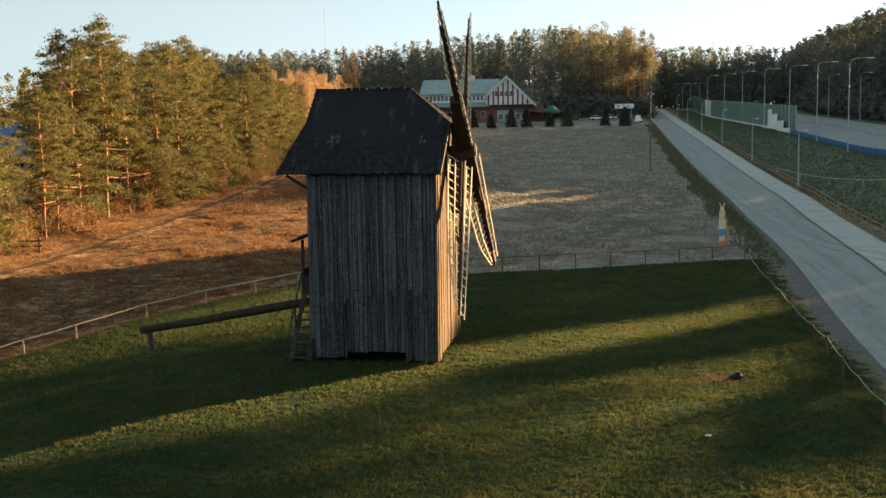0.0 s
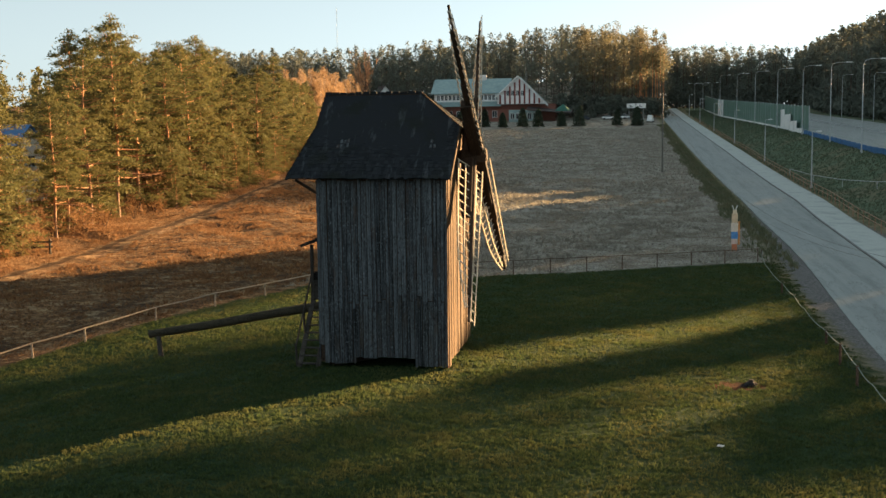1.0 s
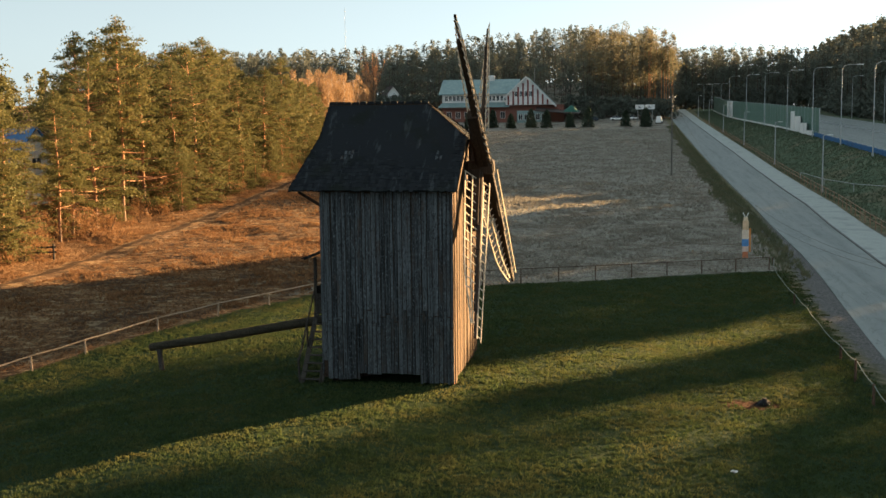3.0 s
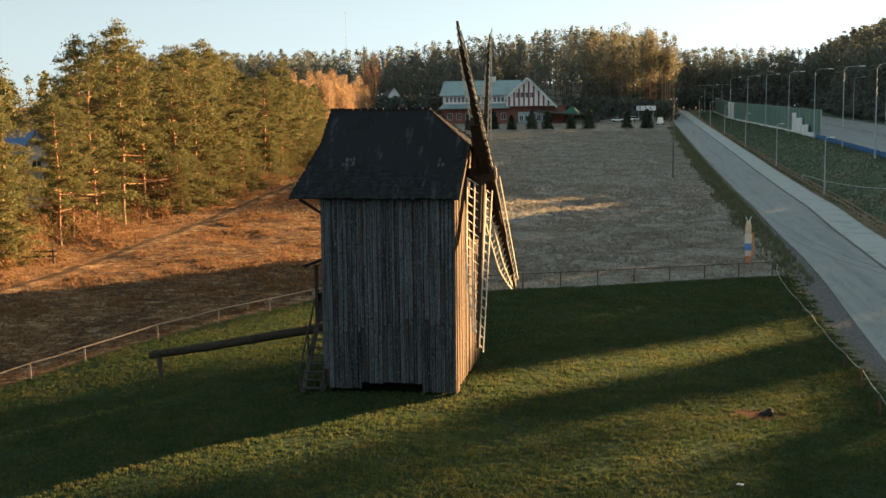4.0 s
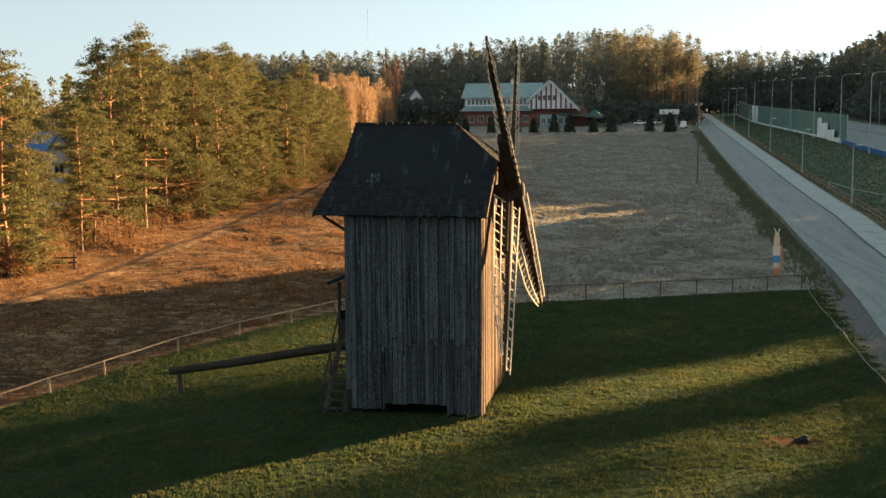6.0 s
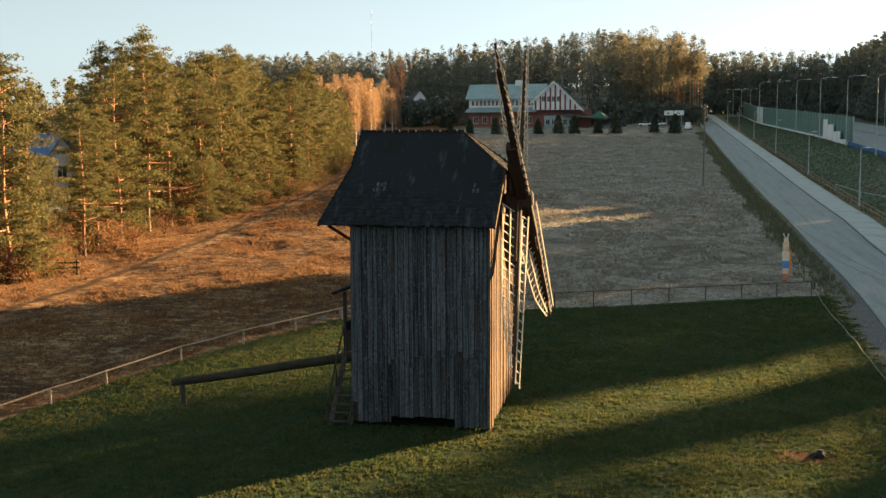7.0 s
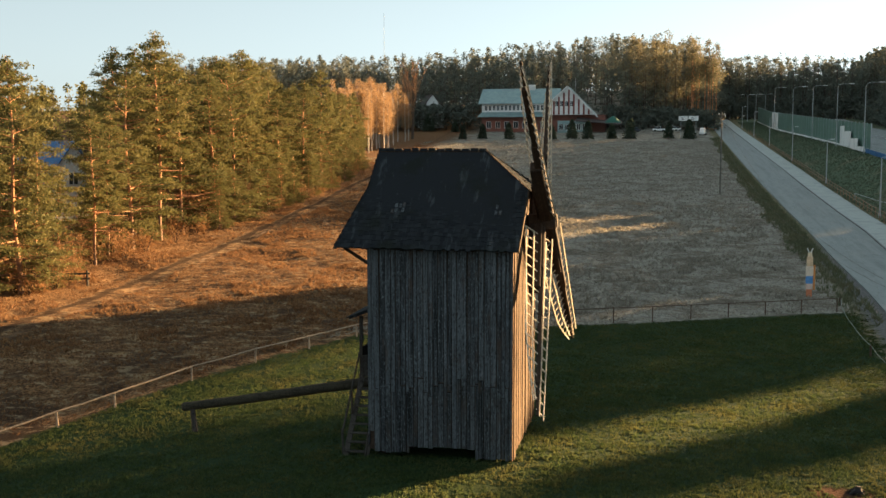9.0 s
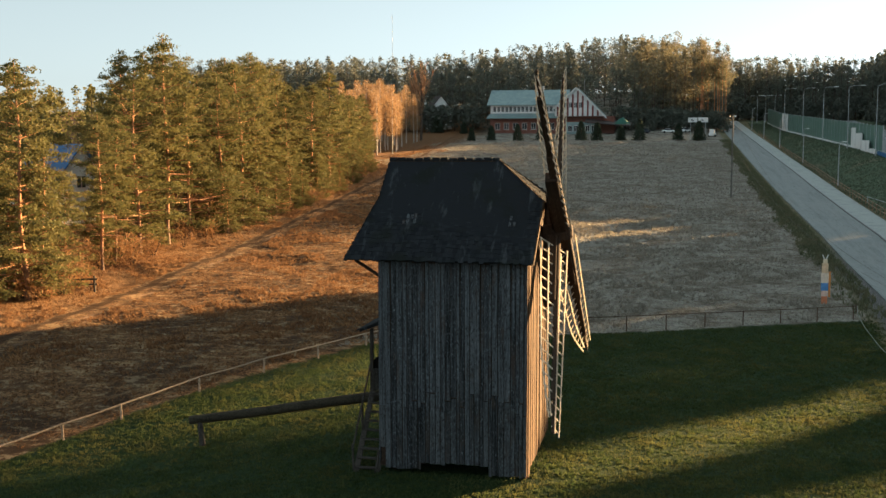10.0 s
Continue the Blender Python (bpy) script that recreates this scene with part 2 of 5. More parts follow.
# ---- the lie of the land ----
PROFILE_Y = [-400, 45, 70, 110, 150, 200, 250, 290, 340, 420, 600, 1200, 4000]
PROFILE_Z = [0, 0.05, 0.5, 1.8, 3.4, 5.7, 8.3, 10.4, 13.0, 18.0, 22.5, 25, 31]
BANK_Y = [-400, 0, 60, 103, 131, 194, 375, 600, 4000]
BANK_Z = [2.5, 3.2, 4.1, 5.0, 5.6, 8.1, 14.8, 22, 31]
ROAD_Y = [-60, 4, 24, 47, 90, 190, 355, 420]
ROAD_L = [18.6, 20.3, 21.2, 22.3, 22.9, 22.8, 22.4, 21.3]
ROAD_R = [23.2, 25.2, 26.1, 27.2, 28.8, 29.3, 28.0, 26.8]


def smooth(v, lo, hi):
    k = np.clip((np.asarray(v, float) - lo) / (hi - lo), 0, 1)
    return k * k * (3 - 2 * k)


def height(x, y):
    """The ground's height: a flat lawn on a slight mound, a field that climbs away, the bank of the main road."""
    x, y = np.asarray(x, float), np.asarray(y, float)
    z = np.interp(y, PROFILE_Y, PROFILE_Z)
    fall_l = np.clip(0.085 - 0.0055 * np.maximum(y, 0), 0, 1) * np.clip(-x - 5, 0, 22)
    fall_r = 0.033 * np.clip(x - 4, 0, 20) * (1 - smooth(y, 8, 40))
    bank = np.interp(y, BANK_Y, BANK_Z)
    k = smooth(x, 34.5, 45.0)
    z = (z - fall_l - fall_r) * (1 - k) + np.maximum(bank, z) * k
    hill = smooth(y, 330, 430) * (1 - smooth(x, 6, 24)) * (0.45 + 0.55 * smooth(x, -110, -10)) * 12
    return z + hill


def lumps(x, y):
    """Small rises and hollows: gentle on the lawn, rougher in the field."""
    soft = np.sin(x * 0.61 + 1.3 * np.sin(y * 0.23)) * np.sin(y * 0.47 + 0.9 * np.sin(x * 0.31)) * 0.05
    hard = np.sin(x * 1.13 + 2.1 * np.sin(y * 0.37)) * np.sin(y * 0.97 + 1.7 * np.sin(x * 0.53)) * 0.13 + np.sin(x * 0.21 + y * 0.17 + 1.5 * np.sin(y * 0.11)) * 0.12
    field = 1 - smooth(x - (-19.4 + 0.403 * y), -1.5, 0.5) * smooth(28.2 + 0.49 * x - y, -1.5, 0.5)
    return soft + hard * field * (1 - smooth(x, 13, 17))


def hz(x, y):
    return float(height(x, y))


# ---- mesh helpers ----
def mesh_of(name, verts, faces, material, smooth_faces=False):
    me = bpy.data.meshes.new(name)
    me.from_pydata([tuple(v) for v in verts], [], [tuple(f) for f in faces])
    me.materials.append(material)
    if smooth_faces:
        me.polygons.foreach_set("use_smooth", [True] * len(me.polygons))
    me.update()
    return me


def part(name, bm, material, parent=None, label=""):
    """One bmesh as one mesh object under its thing."""
    me = bpy.data.meshes.new(name)
    bm.to_mesh(me)
    bm.free()
    me.materials.append(material)
    ob = new(name, me)
    ob.parent = parent
    return tagged(ob, label)


def piece(name, me, parent, m, label=""):
    """An object of its own on a shared mesh."""
    ob = new(name, me)
    ob.parent = parent
    ob.matrix_basis = m
    return tagged(ob, label)


def thing(name, label, category, group="", at=(0, 0, 0), turn=0.0, kind=""):
    e = new(name)
    e.empty_display_size = 0.2
    e.matrix_basis = pose(*at, 0, 0, turn)
    return tagged(e, label, category, group, kind)


def box(bm, lo, hi, bevel=0.0, m=None):
    c = [(a + b) / 2 for a, b in zip(lo, hi)]
    r = bmesh.ops.create_cube(bm, size=1.0)
    vs = r["verts"]
    bmesh.ops.scale(bm, vec=[max(1e-4, b - a) for a, b in zip(lo, hi)], verts=vs)
    bmesh.ops.translate(bm, vec=c, verts=vs)
    if bevel:
        es = list({e for v in vs for e in v.link_edges})
        out = bmesh.ops.bevel(bm, geom=es, offset=bevel, segments=1, affect="EDGES")
        vs = list({v for v in out["verts"]} | {v for v in vs if v.is_valid})
    if m is not None:
        bmesh.ops.transform(bm, matrix=m, verts=vs)
    return bm


def one_box(lo, hi, bevel=0.0):
    return box(bmesh.new(), lo, hi, bevel)


def beam(bm, a, b, w, h, bevel=0.0, up=(0, 0, 1)):
    """A squared timber from a to b."""
    a, b = Vector(a), Vector(b)
    d = (b - a)
    zax = d.normalized()
    xax = Vector(up).cross(zax)
    if xax.length < 1e-4:
        xax = Vector((1, 0, 0))
    xax.normalize()
    yax = zax.cross(xax)
    m = Matrix((xax, yax, zax)).transposed().to_4x4()
    m.translation = (a + b) / 2
    return box(bm, (-w / 2, -h / 2, -d.length / 2), (w / 2, h / 2, d.length / 2), bevel, m)


def tube(points, radii, sides=8):
    """Verts and faces of a tapering round limb along points."""
    verts, faces = [], []
    pts = [Vector(p) for p in points]
    for i, p in enumerate(pts):
        d = (pts[min(i + 1, len(pts) - 1)] - pts[max(i - 1, 0)]).normalized()
        u = d.cross(Vector((0.31, 0.17, 0.93)) if abs(d.z) < 0.8 else Vector((1, 0.1, 0))).normalized()
        w = d.cross(u)
        for k in range(sides):
            a = 2 * math.pi * k / sides
            verts.append(p + (u * math.cos(a) + w * math.sin(a)) * radii[i])
    for i in range(len(pts) - 1):
        for k in range(sides):
            n = (k + 1) % sides
            faces.append((i * sides + k, i * sides + n, (i + 1) * sides + n, (i + 1) * sides + k))
    for ring, flip in ((0, -1), (len(pts) - 1, 1)):
        n = len(verts)
        verts.extend(verts[ring * sides:(ring + 1) * sides])
        faces.append(tuple(range(n, n + sides))[::flip])
    return verts, faces


def tube_part(name, points, radii, material, parent=None, sides=8, label=""):
    v, f = tube(points, radii, sides)
    ob = new(name, mesh_of(name, v, f, material, True))
    ob.parent = parent
    return tagged(ob, label)


def join(lists):
    verts, faces = [], []
    for v, f in lists:
        n = len(verts)
        verts.extend(v)
        faces.extend(tuple(i + n for i in q) for q in f)
    return verts, faces


def tri_mesh(name, tris, material):
    """A mesh of loose triangles from an (n, 3, 3) array."""
    n = len(tris)
    me = bpy.data.meshes.new(name)
    me.vertices.add(n * 3)
    me.vertices.foreach_set("co", np.ascontiguousarray(tris, dtype=np.float32).reshape(-1))
    me.loops.add(n * 3)
    me.loops.foreach_set("vertex_index", np.arange(n * 3, dtype=np.int32))
    me.polygons.add(n)
    me.polygons.foreach_set("loop_start", np.arange(0, n * 3, 3, dtype=np.int32))
    me.materials.append(material)
    me.update(calc_edges=True)
    me.validate()
    return me


def blades(rng, centres, size, droop=0.25, slim=0.42):
    """Leaf-like triangles, one at each centre, turned at random."""
    n = len(centres)
    d = rng.normal(size=(n, 3))
    d[:, 2] = d[:, 2] * 0.6 + droop
    d /= np.linalg.norm(d, axis=1)[:, None]
    s = rng.normal(size=(n, 3))
    s -= (s * d).sum(1)[:, None] * d
    s /= np.linalg.norm(s, axis=1)[:, None]
    size = np.asarray(size)[:, None] * rng.uniform(0.6, 1.35, (n, 1))
    tip = centres + d * size * 0.6
    return np.stack([centres - d * size * 0.5 + s * size * slim, centres - d * size * 0.5 - s * size * slim, tip], 1)


# ---- ground, road, pavement ----
def grid_lines(*runs):
    out = []
    for a, b, st in runs:
        out.extend(np.arange(a, b, st))
    return np.array(out)


gx = grid_lines((-2500, -300, 200), (-300, -80, 12), (-80, 60, 1.25), (60, 300, 10), (300, 2600, 200))
gy = grid_lines((-600, -60, 40), (-60, 60, 1.25), (60, 170, 2), (170, 440, 4), (440, 700, 20), (700, 4200, 250))
GX, GY = np.meshgrid(gx, gy)
GZ = height(GX, GY)
wob = lumps(GX, GY)
road_l, road_r = np.interp(GY, ROAD_Y, ROAD_L), np.interp(GY, ROAD_Y, ROAD_R)
on_road = smooth(GX, road_l - 2.2, road_l - 0.8) * (1 - smooth(GX, road_r + 3.6, road_r + 5.4))
GZ = GZ + wob * (1 - on_road) - 0.10 * on_road
nx, ny = len(gx), len(gy)
gverts = np.stack([GX, GY, GZ], -1).reshape(-1, 3)
gfaces = [(j * nx + i, j * nx + i + 1, (j + 1) * nx + i + 1, (j + 1) * nx + i) for j in range(ny - 1) for i in range(nx - 1)]


def ground_material():
    n = Nodes("lawn_and_dry_field", 0.95)
    n.b.inputs["Specular IOR Level"].default_value = 0.05
    p, x, y, z = n.place()
    fine, mid, big = n.noise(p, 7.0, 6.0, 0.7), n.noise(p, 0.9, 5.0, 0.65), n.noise(p, 0.09, 4.0, 0.6)
    edge = n.math("MULTIPLY_ADD", mid, 2.2, -1.1)
    # lawn
    lawn = n.mix(n.step(fine, 0.3, 0.7), (0.016, 0.034, 0.016), (0.039, 0.062, 0.025))
    lawn = n.mix(n.math("MULTIPLY", n.step(mid, 0.45, 0.75), 0.5), lawn, (0.050, 0.064, 0.018))
    lawn = n.mix(n.math("MULTIPLY", n.step(big, 0.5, 0.7), 0.5), lawn, (0.034, 0.054, 0.014))
    # dry field: rust on the left, veiled grey shade painted in on the right
    streak = n.noise(n.coords((0.55, 1.6, 1.0)), 0.55, 6.0, 0.7)
    shade_grey_side = n.step(n.math("ADD", n.math("ADD", n.math("MULTIPLY_ADD", n.step(y, 36.0, 62.0), 11.0, x), n.math("MULTIPLY", n.step(y, 130.0, 230.0), 45.0)), n.math("MULTIPLY_ADD", big, 20.0, -10.0)), -12.0, 8.0)
    rust = n.mix(n.step(fine, 0.38, 0.64), (0.048, 0.026, 0.013), (0.285, 0.165, 0.076))
    grey = n.mix(n.step(fine, 0.32, 0.68), (0.145, 0.14, 0.125), (0.40, 0.385, 0.33))
    fld = n.mix(shade_grey_side, rust, grey)
    fld = n.mix(n.math("MULTIPLY", n.step(streak, 0.5, 0.68), 0.6), fld, n.mix(shade_grey_side, (0.38, 0.28, 0.15), (0.39, 0.37, 0.31)))
    fld = n.mix(n.math("MULTIPLY", n.step(n.noise(p, 0.23, 6.0, 0.7), 0.46, 0.58), 0.85), fld, n.mix(shade_grey_side, (0.050, 0.031, 0.019), (0.12, 0.10, 0.076)))
    clump = n.noise(n.coords((0.7, 1.0, 1.0)), 1.5, 6.0, 0.75)
    fld = n.mix(n.math("MULTIPLY", n.step(clump, 0.52, 0.62), 0.7), fld, n.mix(shade_grey_side, (0.33, 0.25, 0.15), (0.36, 0.34, 0.285)))
    fld = n.mix(n.math("MULTIPLY", n.math("SUBTRACT", 1.0, n.step(clump, 0.38, 0.47)), 0.75), fld, n.mix(shade_grey_side, (0.045, 0.029, 0.018), (0.11, 0.092, 0.07)))
    fld = n.mix(n.math("MULTIPLY", n.step(mid, 0.5, 0.72), 0.5), fld, n.mix(shade_grey_side, (0.085, 0.056, 0.034), (0.15, 0.128, 0.096)))
    # the lane along the wood: two ruts of bare soil
    lane = n.math("ADD", x, n.math("MULTIPLY_ADD", y, 0.11, 28.6))
    strip_grass = n.math("SUBTRACT", 1.0, n.step(n.math("ADD", lane, n.math("MULTIPLY", edge, 0.5)), -1.9, -1.1))
    fld = n.mix(n.math("MULTIPLY", strip_grass, 0.6), fld, n.mix(n.step(fine, 0.35, 0.65), (0.14, 0.075, 0.034), (0.33, 0.20, 0.095)))
    off = n.math("ADD", n.math("ABSOLUTE", n.math("ADD", lane, 0.55)), n.math("MULTIPLY_ADD", mid, 0.9, -0.45))
    rut = n.math("SUBTRACT", 1.0, n.step(off, 0.2, 0.62))
    fld = n.mix(n.math("MULTIPLY", rut, 0.8), fld, (0.036, 0.022, 0.014))
    off2 = n.math("ADD", n.math("ABSOLUTE", n.math("SUBTRACT", lane, 0.9)), n.math("MULTIPLY_ADD", mid, 0.8, -0.4))
    sand = n.math("SUBTRACT", 1.0, n.step(off2, 0.08, 0.32))
    fld = n.mix(n.math("MULTIPLY", sand, n.math("MULTIPLY", n.step(n.noise(p, 0.16, 3.0), 0.5, 0.62), 0.5)), fld, (0.36, 0.26, 0.18))
    bare = n.math("SUBTRACT", 1.0, n.step(n.math("ADD", n.math("ABSOLUTE", n.math("SUBTRACT", y, n.math("MULTIPLY_ADD", x, 0.27, 297.0))), n.math("MULTIPLY", edge, 3.0)), 0.4, 1.6))
    bare = n.math("MULTIPLY", bare, n.math("MULTIPLY", n.step(x, -61.0, -58.0), n.math("SUBTRACT", 1.0, n.step(x, -33.0, -30.0))))
    fld = n.mix(n.math("MULTIPLY", bare, 0.8), fld, (0.42, 0.36, 0.29))
    # the wood's floor
    wood_edge = n.math("ADD", x, n.math("MULTIPLY_ADD", y, 0.065, 38.5))
    wood = n.math("SUBTRACT", 1.0, n.step(n.math("ADD", wood_edge, n.math("MULTIPLY", edge, 3.0)), -3.0, 3.0))
    fld = n.mix(n.math("MULTIPLY", wood, 0.8), fld, n.mix(fine, (0.09, 0.05, 0.026), (0.19, 0.105, 0.05)))
    # roadside: weeds, then gravel
    e1 = n.math("SUBTRACT", x, n.math("MULTIPLY_ADD", n.step(y, 20.0, 60.0), 1.2, 18.9))
    verge = n.step(n.math("ADD", e1, edge), -0.2, 0.8)
    weeds = n.mix(n.step(mid, 0.35, 0.7), (0.10, 0.105, 0.06), (0.24, 0.205, 0.13))
    bankgrass = n.mix(n.step(mid, 0.35, 0.7), (0.085, 0.12, 0.08), (0.15, 0.18, 0.115))
    bankgrass = n.mix(n.math("MULTIPLY", n.step(n.noise(p, 0.11, 4.0), 0.5, 0.65), 0.7), bankgrass, (0.20, 0.165, 0.11))
    weeds = n.mix(n.step(x, 33.0, 35.0), weeds, bankgrass)
    gravel_here = n.math("MULTIPLY", n.math("MULTIPLY", n.step(n.math("ADD", e1, edge), 0.5, 1.3), n.math("SUBTRACT", 1.0, n.step(x, 31.0, 32.0))), n.math("SUBTRACT", 1.0, n.step(y, 55.0, 95.0)))
    gravel = n.mix(n.step(fine, 0.35, 0.65), (0.10, 0.10, 0.10), (0.22, 0.215, 0.21))
    in_lawn = n.math("MULTIPLY", n.step(n.math("ADD", n.math("SUBTRACT", x, n.math("MULTIPLY_ADD", y, 0.403, -19.2)), edge), -0.3, 0.5),
                     n.step(n.math("ADD", n.math("SUBTRACT", n.math("MULTIPLY_ADD", x, 0.49, 28.2), y), edge), -0.3, 0.5))
    col = n.mix(in_lawn, fld, lawn)
    col = n.mix(verge, col, weeds)
    col = n.mix(gravel_here, col, gravel)
    # a burnt patch in the lawn
    dx, dy = n.math("MULTIPLY", n.math("SUBTRACT", x, 13.55), 0.6), n.math("SUBTRACT", y, -0.1)
    dist = n.math("ADD", n.math("SQRT", n.math("ADD", n.math("MULTIPLY", dx, dx), n.math("MULTIPLY", dy, dy))), n.math("MULTIPLY", edge, 0.6))
    col = n.mix(n.math("SUBTRACT", 1.0, n.step(dist, 0.4, 0.9)), col, n.mix(fine, (0.035, 0.018, 0.009), (0.14, 0.062, 0.028)))
    dx2, dy2 = n.math("SUBTRACT", x, 14.05), n.math("SUBTRACT", y, 0.1)
    core = n.math("ADD", n.math("SQRT", n.math("ADD", n.math("MULTIPLY", dx2, dx2), n.math("MULTIPLY", dy2, dy2))), n.math("MULTIPLY", edge, 0.3))
    col = n.mix(n.math("SUBTRACT", 1.0, n.step(core, 0.15, 0.5)), col, (0.012, 0.011, 0.010))
    n.colour(col)
    n.bump(n.math("ADD", fine, n.math("MULTIPLY", mid, 1.5)), 0.9, 0.2)
    return n.m


ground = tagged(new("ground", mesh_of("ground", gverts, gfaces, ground_material(), True)), "mown green lawn and dry brown field climbing to woods", "ground", kind="structure")


def strip(name, ys, left, right, lift_l, lift_r, material, label, category, thick=0.0):
    """A long ribbon that follows the land between two edges; both edges are functions of y."""
    verts, faces = [], []
    for yv in ys:
        l, r = left(yv), right(yv)
        zl = hz((l + r) / 2, yv)
        verts += [(l, yv, zl + lift_l), (r, yv, zl + lift_r), (r, yv, zl + lift_r - thick), (l, yv, zl + lift_l - thick)]
    for i in range(len(ys) - 1):
        a, b = i * 4, i * 4 + 4
        faces += [(a, a + 1, b + 1, b), (a + 1, a + 2, b + 2, b + 1), (a + 3, a, b, b + 3)]
    return tagged(new(name, mesh_of(name, verts, faces, material)), label, category, kind="structure")


def rl(y):
    return float(np.interp(y, ROAD_Y, ROAD_L))


def rr(y):
    return float(np.interp(y, ROAD_Y, ROAD_R))


ys_road = list(np.arange(-60, 120, 3.0)) + list(np.arange(120, 421, 6.0))
strip("road", ys_road, rl, rr, 0.0, 0.0, M_ASPHALT, "worn grey asphalt road climbing past the field", "road", 0.3)
strip("kerb", ys_road, lambda y: rr(y) + 0.003, lambda y: rr(y) + 0.16, 0.08, 0.08, M_KERB, "grey stone kerb along the pavement", "kerb", 0.4)
strip("pavement", ys_road, lambda y: rr(y) + 0.163, lambda y: rr(y) + 3.25, 0.075, 0.065, M_PAVE, "pale concrete pavement beside the road", "pavement", 0.4)
strip("highway", ys_road, lambda y: 46.6, lambda y: 74.0, 0.06, 0.06, M_ASPHALT, "wide grey main road on a bank", "road", 0.4)

# ---- the windmill ----
mill = thing("windmill", "old dark timber post mill with shingled roof and lattice sails", "windmill")
W, D, EAVE, RIDGE = 2.6, 6.2, 7.55, 11.0
rng = np.random.default_rng(7)
plank_cache = {}


def plank_mesh(w, length, material):
    key = (round(w, 2), round(length, 1), material.name)
    if key not in plank_cache:
        bm = one_box((-w / 2 + 0.009, -0.02, 0), (w / 2 - 0.009, 0.02, key[1]), 0.008)
        me = bpy.data.meshes.new("plank")
        bm.to_mesh(me)
        bm.free()
        me.materials.append(material)
        plank_cache[key] = me
    return plank_cache[key]


def boarded(wall, width, bottom, top, material, to_world, split=True):
    """Upright boards side by side; bottom and top give each board's ends by its place along the wall."""
    u = 0.0
    while u < width - 0.06:
        w = min(float(rng.choice([0.12, 0.14, 0.16, 0.18, 0.2, 0.22])), width - u)
        c = u + w / 2
        b, t = bottom(c) + rng.uniform(-0.035, 0.035), top(c)
        cuts = [b, t]
        if split and t - b > 5 and rng.random() < 0.85:
            cuts = [b, 2.75 + rng.uniform(-0.45, 0.3), t]
        for i in range(len(cuts) - 1):
            out = rng.uniform(-0.022, 0.022) - (0.022 if i == 0 and len(cuts) == 3 else 0)
            tilt = rng.uniform(-0.25, 0.25)
            piece("plank", plank_mesh(w, cuts[i + 1] - cuts[i] - 0.006, M_PLANK_LOW if i == 0 and len(cuts) == 3 else material), wall, to_world(c, out) @ pose(0, 0, cuts[i], 0, tilt, rng.choice([0, 180])))
        u += w


frame_bm = bmesh.new()
for sx in (-1, 1):
    for yy in (0.14, D - 0.14):
        part("corner_post", beam(bmesh.new(), (sx * (W - 0.14), yy, 0.3), (sx * (W - 0.14), yy, 0.55), 0.22, 0.22), M_BEAM, mill)
box(frame_bm, (-W + 0.05, 0.05, 0.55), (W - 0.05, D - 0.05, EAVE + 0.02))
part("body", frame_bm, M_BEAM, mill, "dark inner timber frame")


def side_bottom(u):
    x = u - W
    return 0.95 if x < -2.3 else (0.25 if x < -1.08 else (0.48 if x < 1.27 else 0.16))


wall_s = part("side_wall", one_box((-W, 0.03, EAVE - 0.2), (W, 0.06, EAVE)), M_BEAM, mill, "weathered grey vertical boards")
boarded(wall_s, 2 * W, side_bottom, lambda u: EAVE, M_PLANK, lambda u, o: pose(u - W, 0.0 + o, 0))
wall_n = part("side_wall", one_box((-W, D - 0.06, EAVE - 0.2), (W, D - 0.03, EAVE)), M_BEAM, mill, "weathered grey vertical boards")
boarded(wall_n, 2 * W, lambda u: 0.3, lambda u: EAVE, M_PLANK, lambda u, o: pose(u - W, D + o, 0), False)


def gable_top(u):
    return min(EAVE + 0.12 + max(0.0, min(u, D - u) * 0.95), 9.55)


wall_e = part("front_wall", one_box((W - 0.06, 0.1, EAVE - 0.2), (W - 0.03, D - 0.1, EAVE)), M_BEAM, mill, "brown vertical boards")
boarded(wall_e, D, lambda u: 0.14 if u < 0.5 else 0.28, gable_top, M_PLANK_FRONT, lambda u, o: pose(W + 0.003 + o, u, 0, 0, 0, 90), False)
wall_w = part("rear_wall", one_box((-W + 0.03, 0.1, EAVE - 0.2), (-W + 0.06, D - 0.1, EAVE)), M_BEAM, mill, "weathered grey vertical boards")
boarded(wall_w, D, lambda u: 0.4, lambda u: EAVE, M_PLANK, lambda u, o: pose(-W - 0.003 + o, u, 0, 0, 0, 90), False)

bm = bmesh.new()
beam(bm, (-2.3, 0.5, 0.16), (2.4, D - 0.5, 0.16), 0.4, 0.36, 0.02)
beam(bm, (-2.3, D - 0.5, 0.18), (2.4, 0.5, 0.18), 0.4, 0.34, 0.02)
box(bm, (-0.4, D / 2 - 0.4, 0.0), (0.4, D / 2 + 0.4, 0.9), 0.03)
part("trestle", bm, M_BEAM, mill, "heavy crossed beams under the body")

# roof: two long slopes, a half hip over the sails, a skirt over the stairs
E1, D1, C1, B1, A1, G1 = (-3.70, -0.42, 7.66), (2.80, -0.42, 7.62), (2.88, 1.75, 9.60), (1.10, D / 2, RIDGE), (-2.95, D / 2, RIDGE), (-3.02, 1.75, 9.68)


def mirror(p):
    return (p[0], D - p[1], p[2])


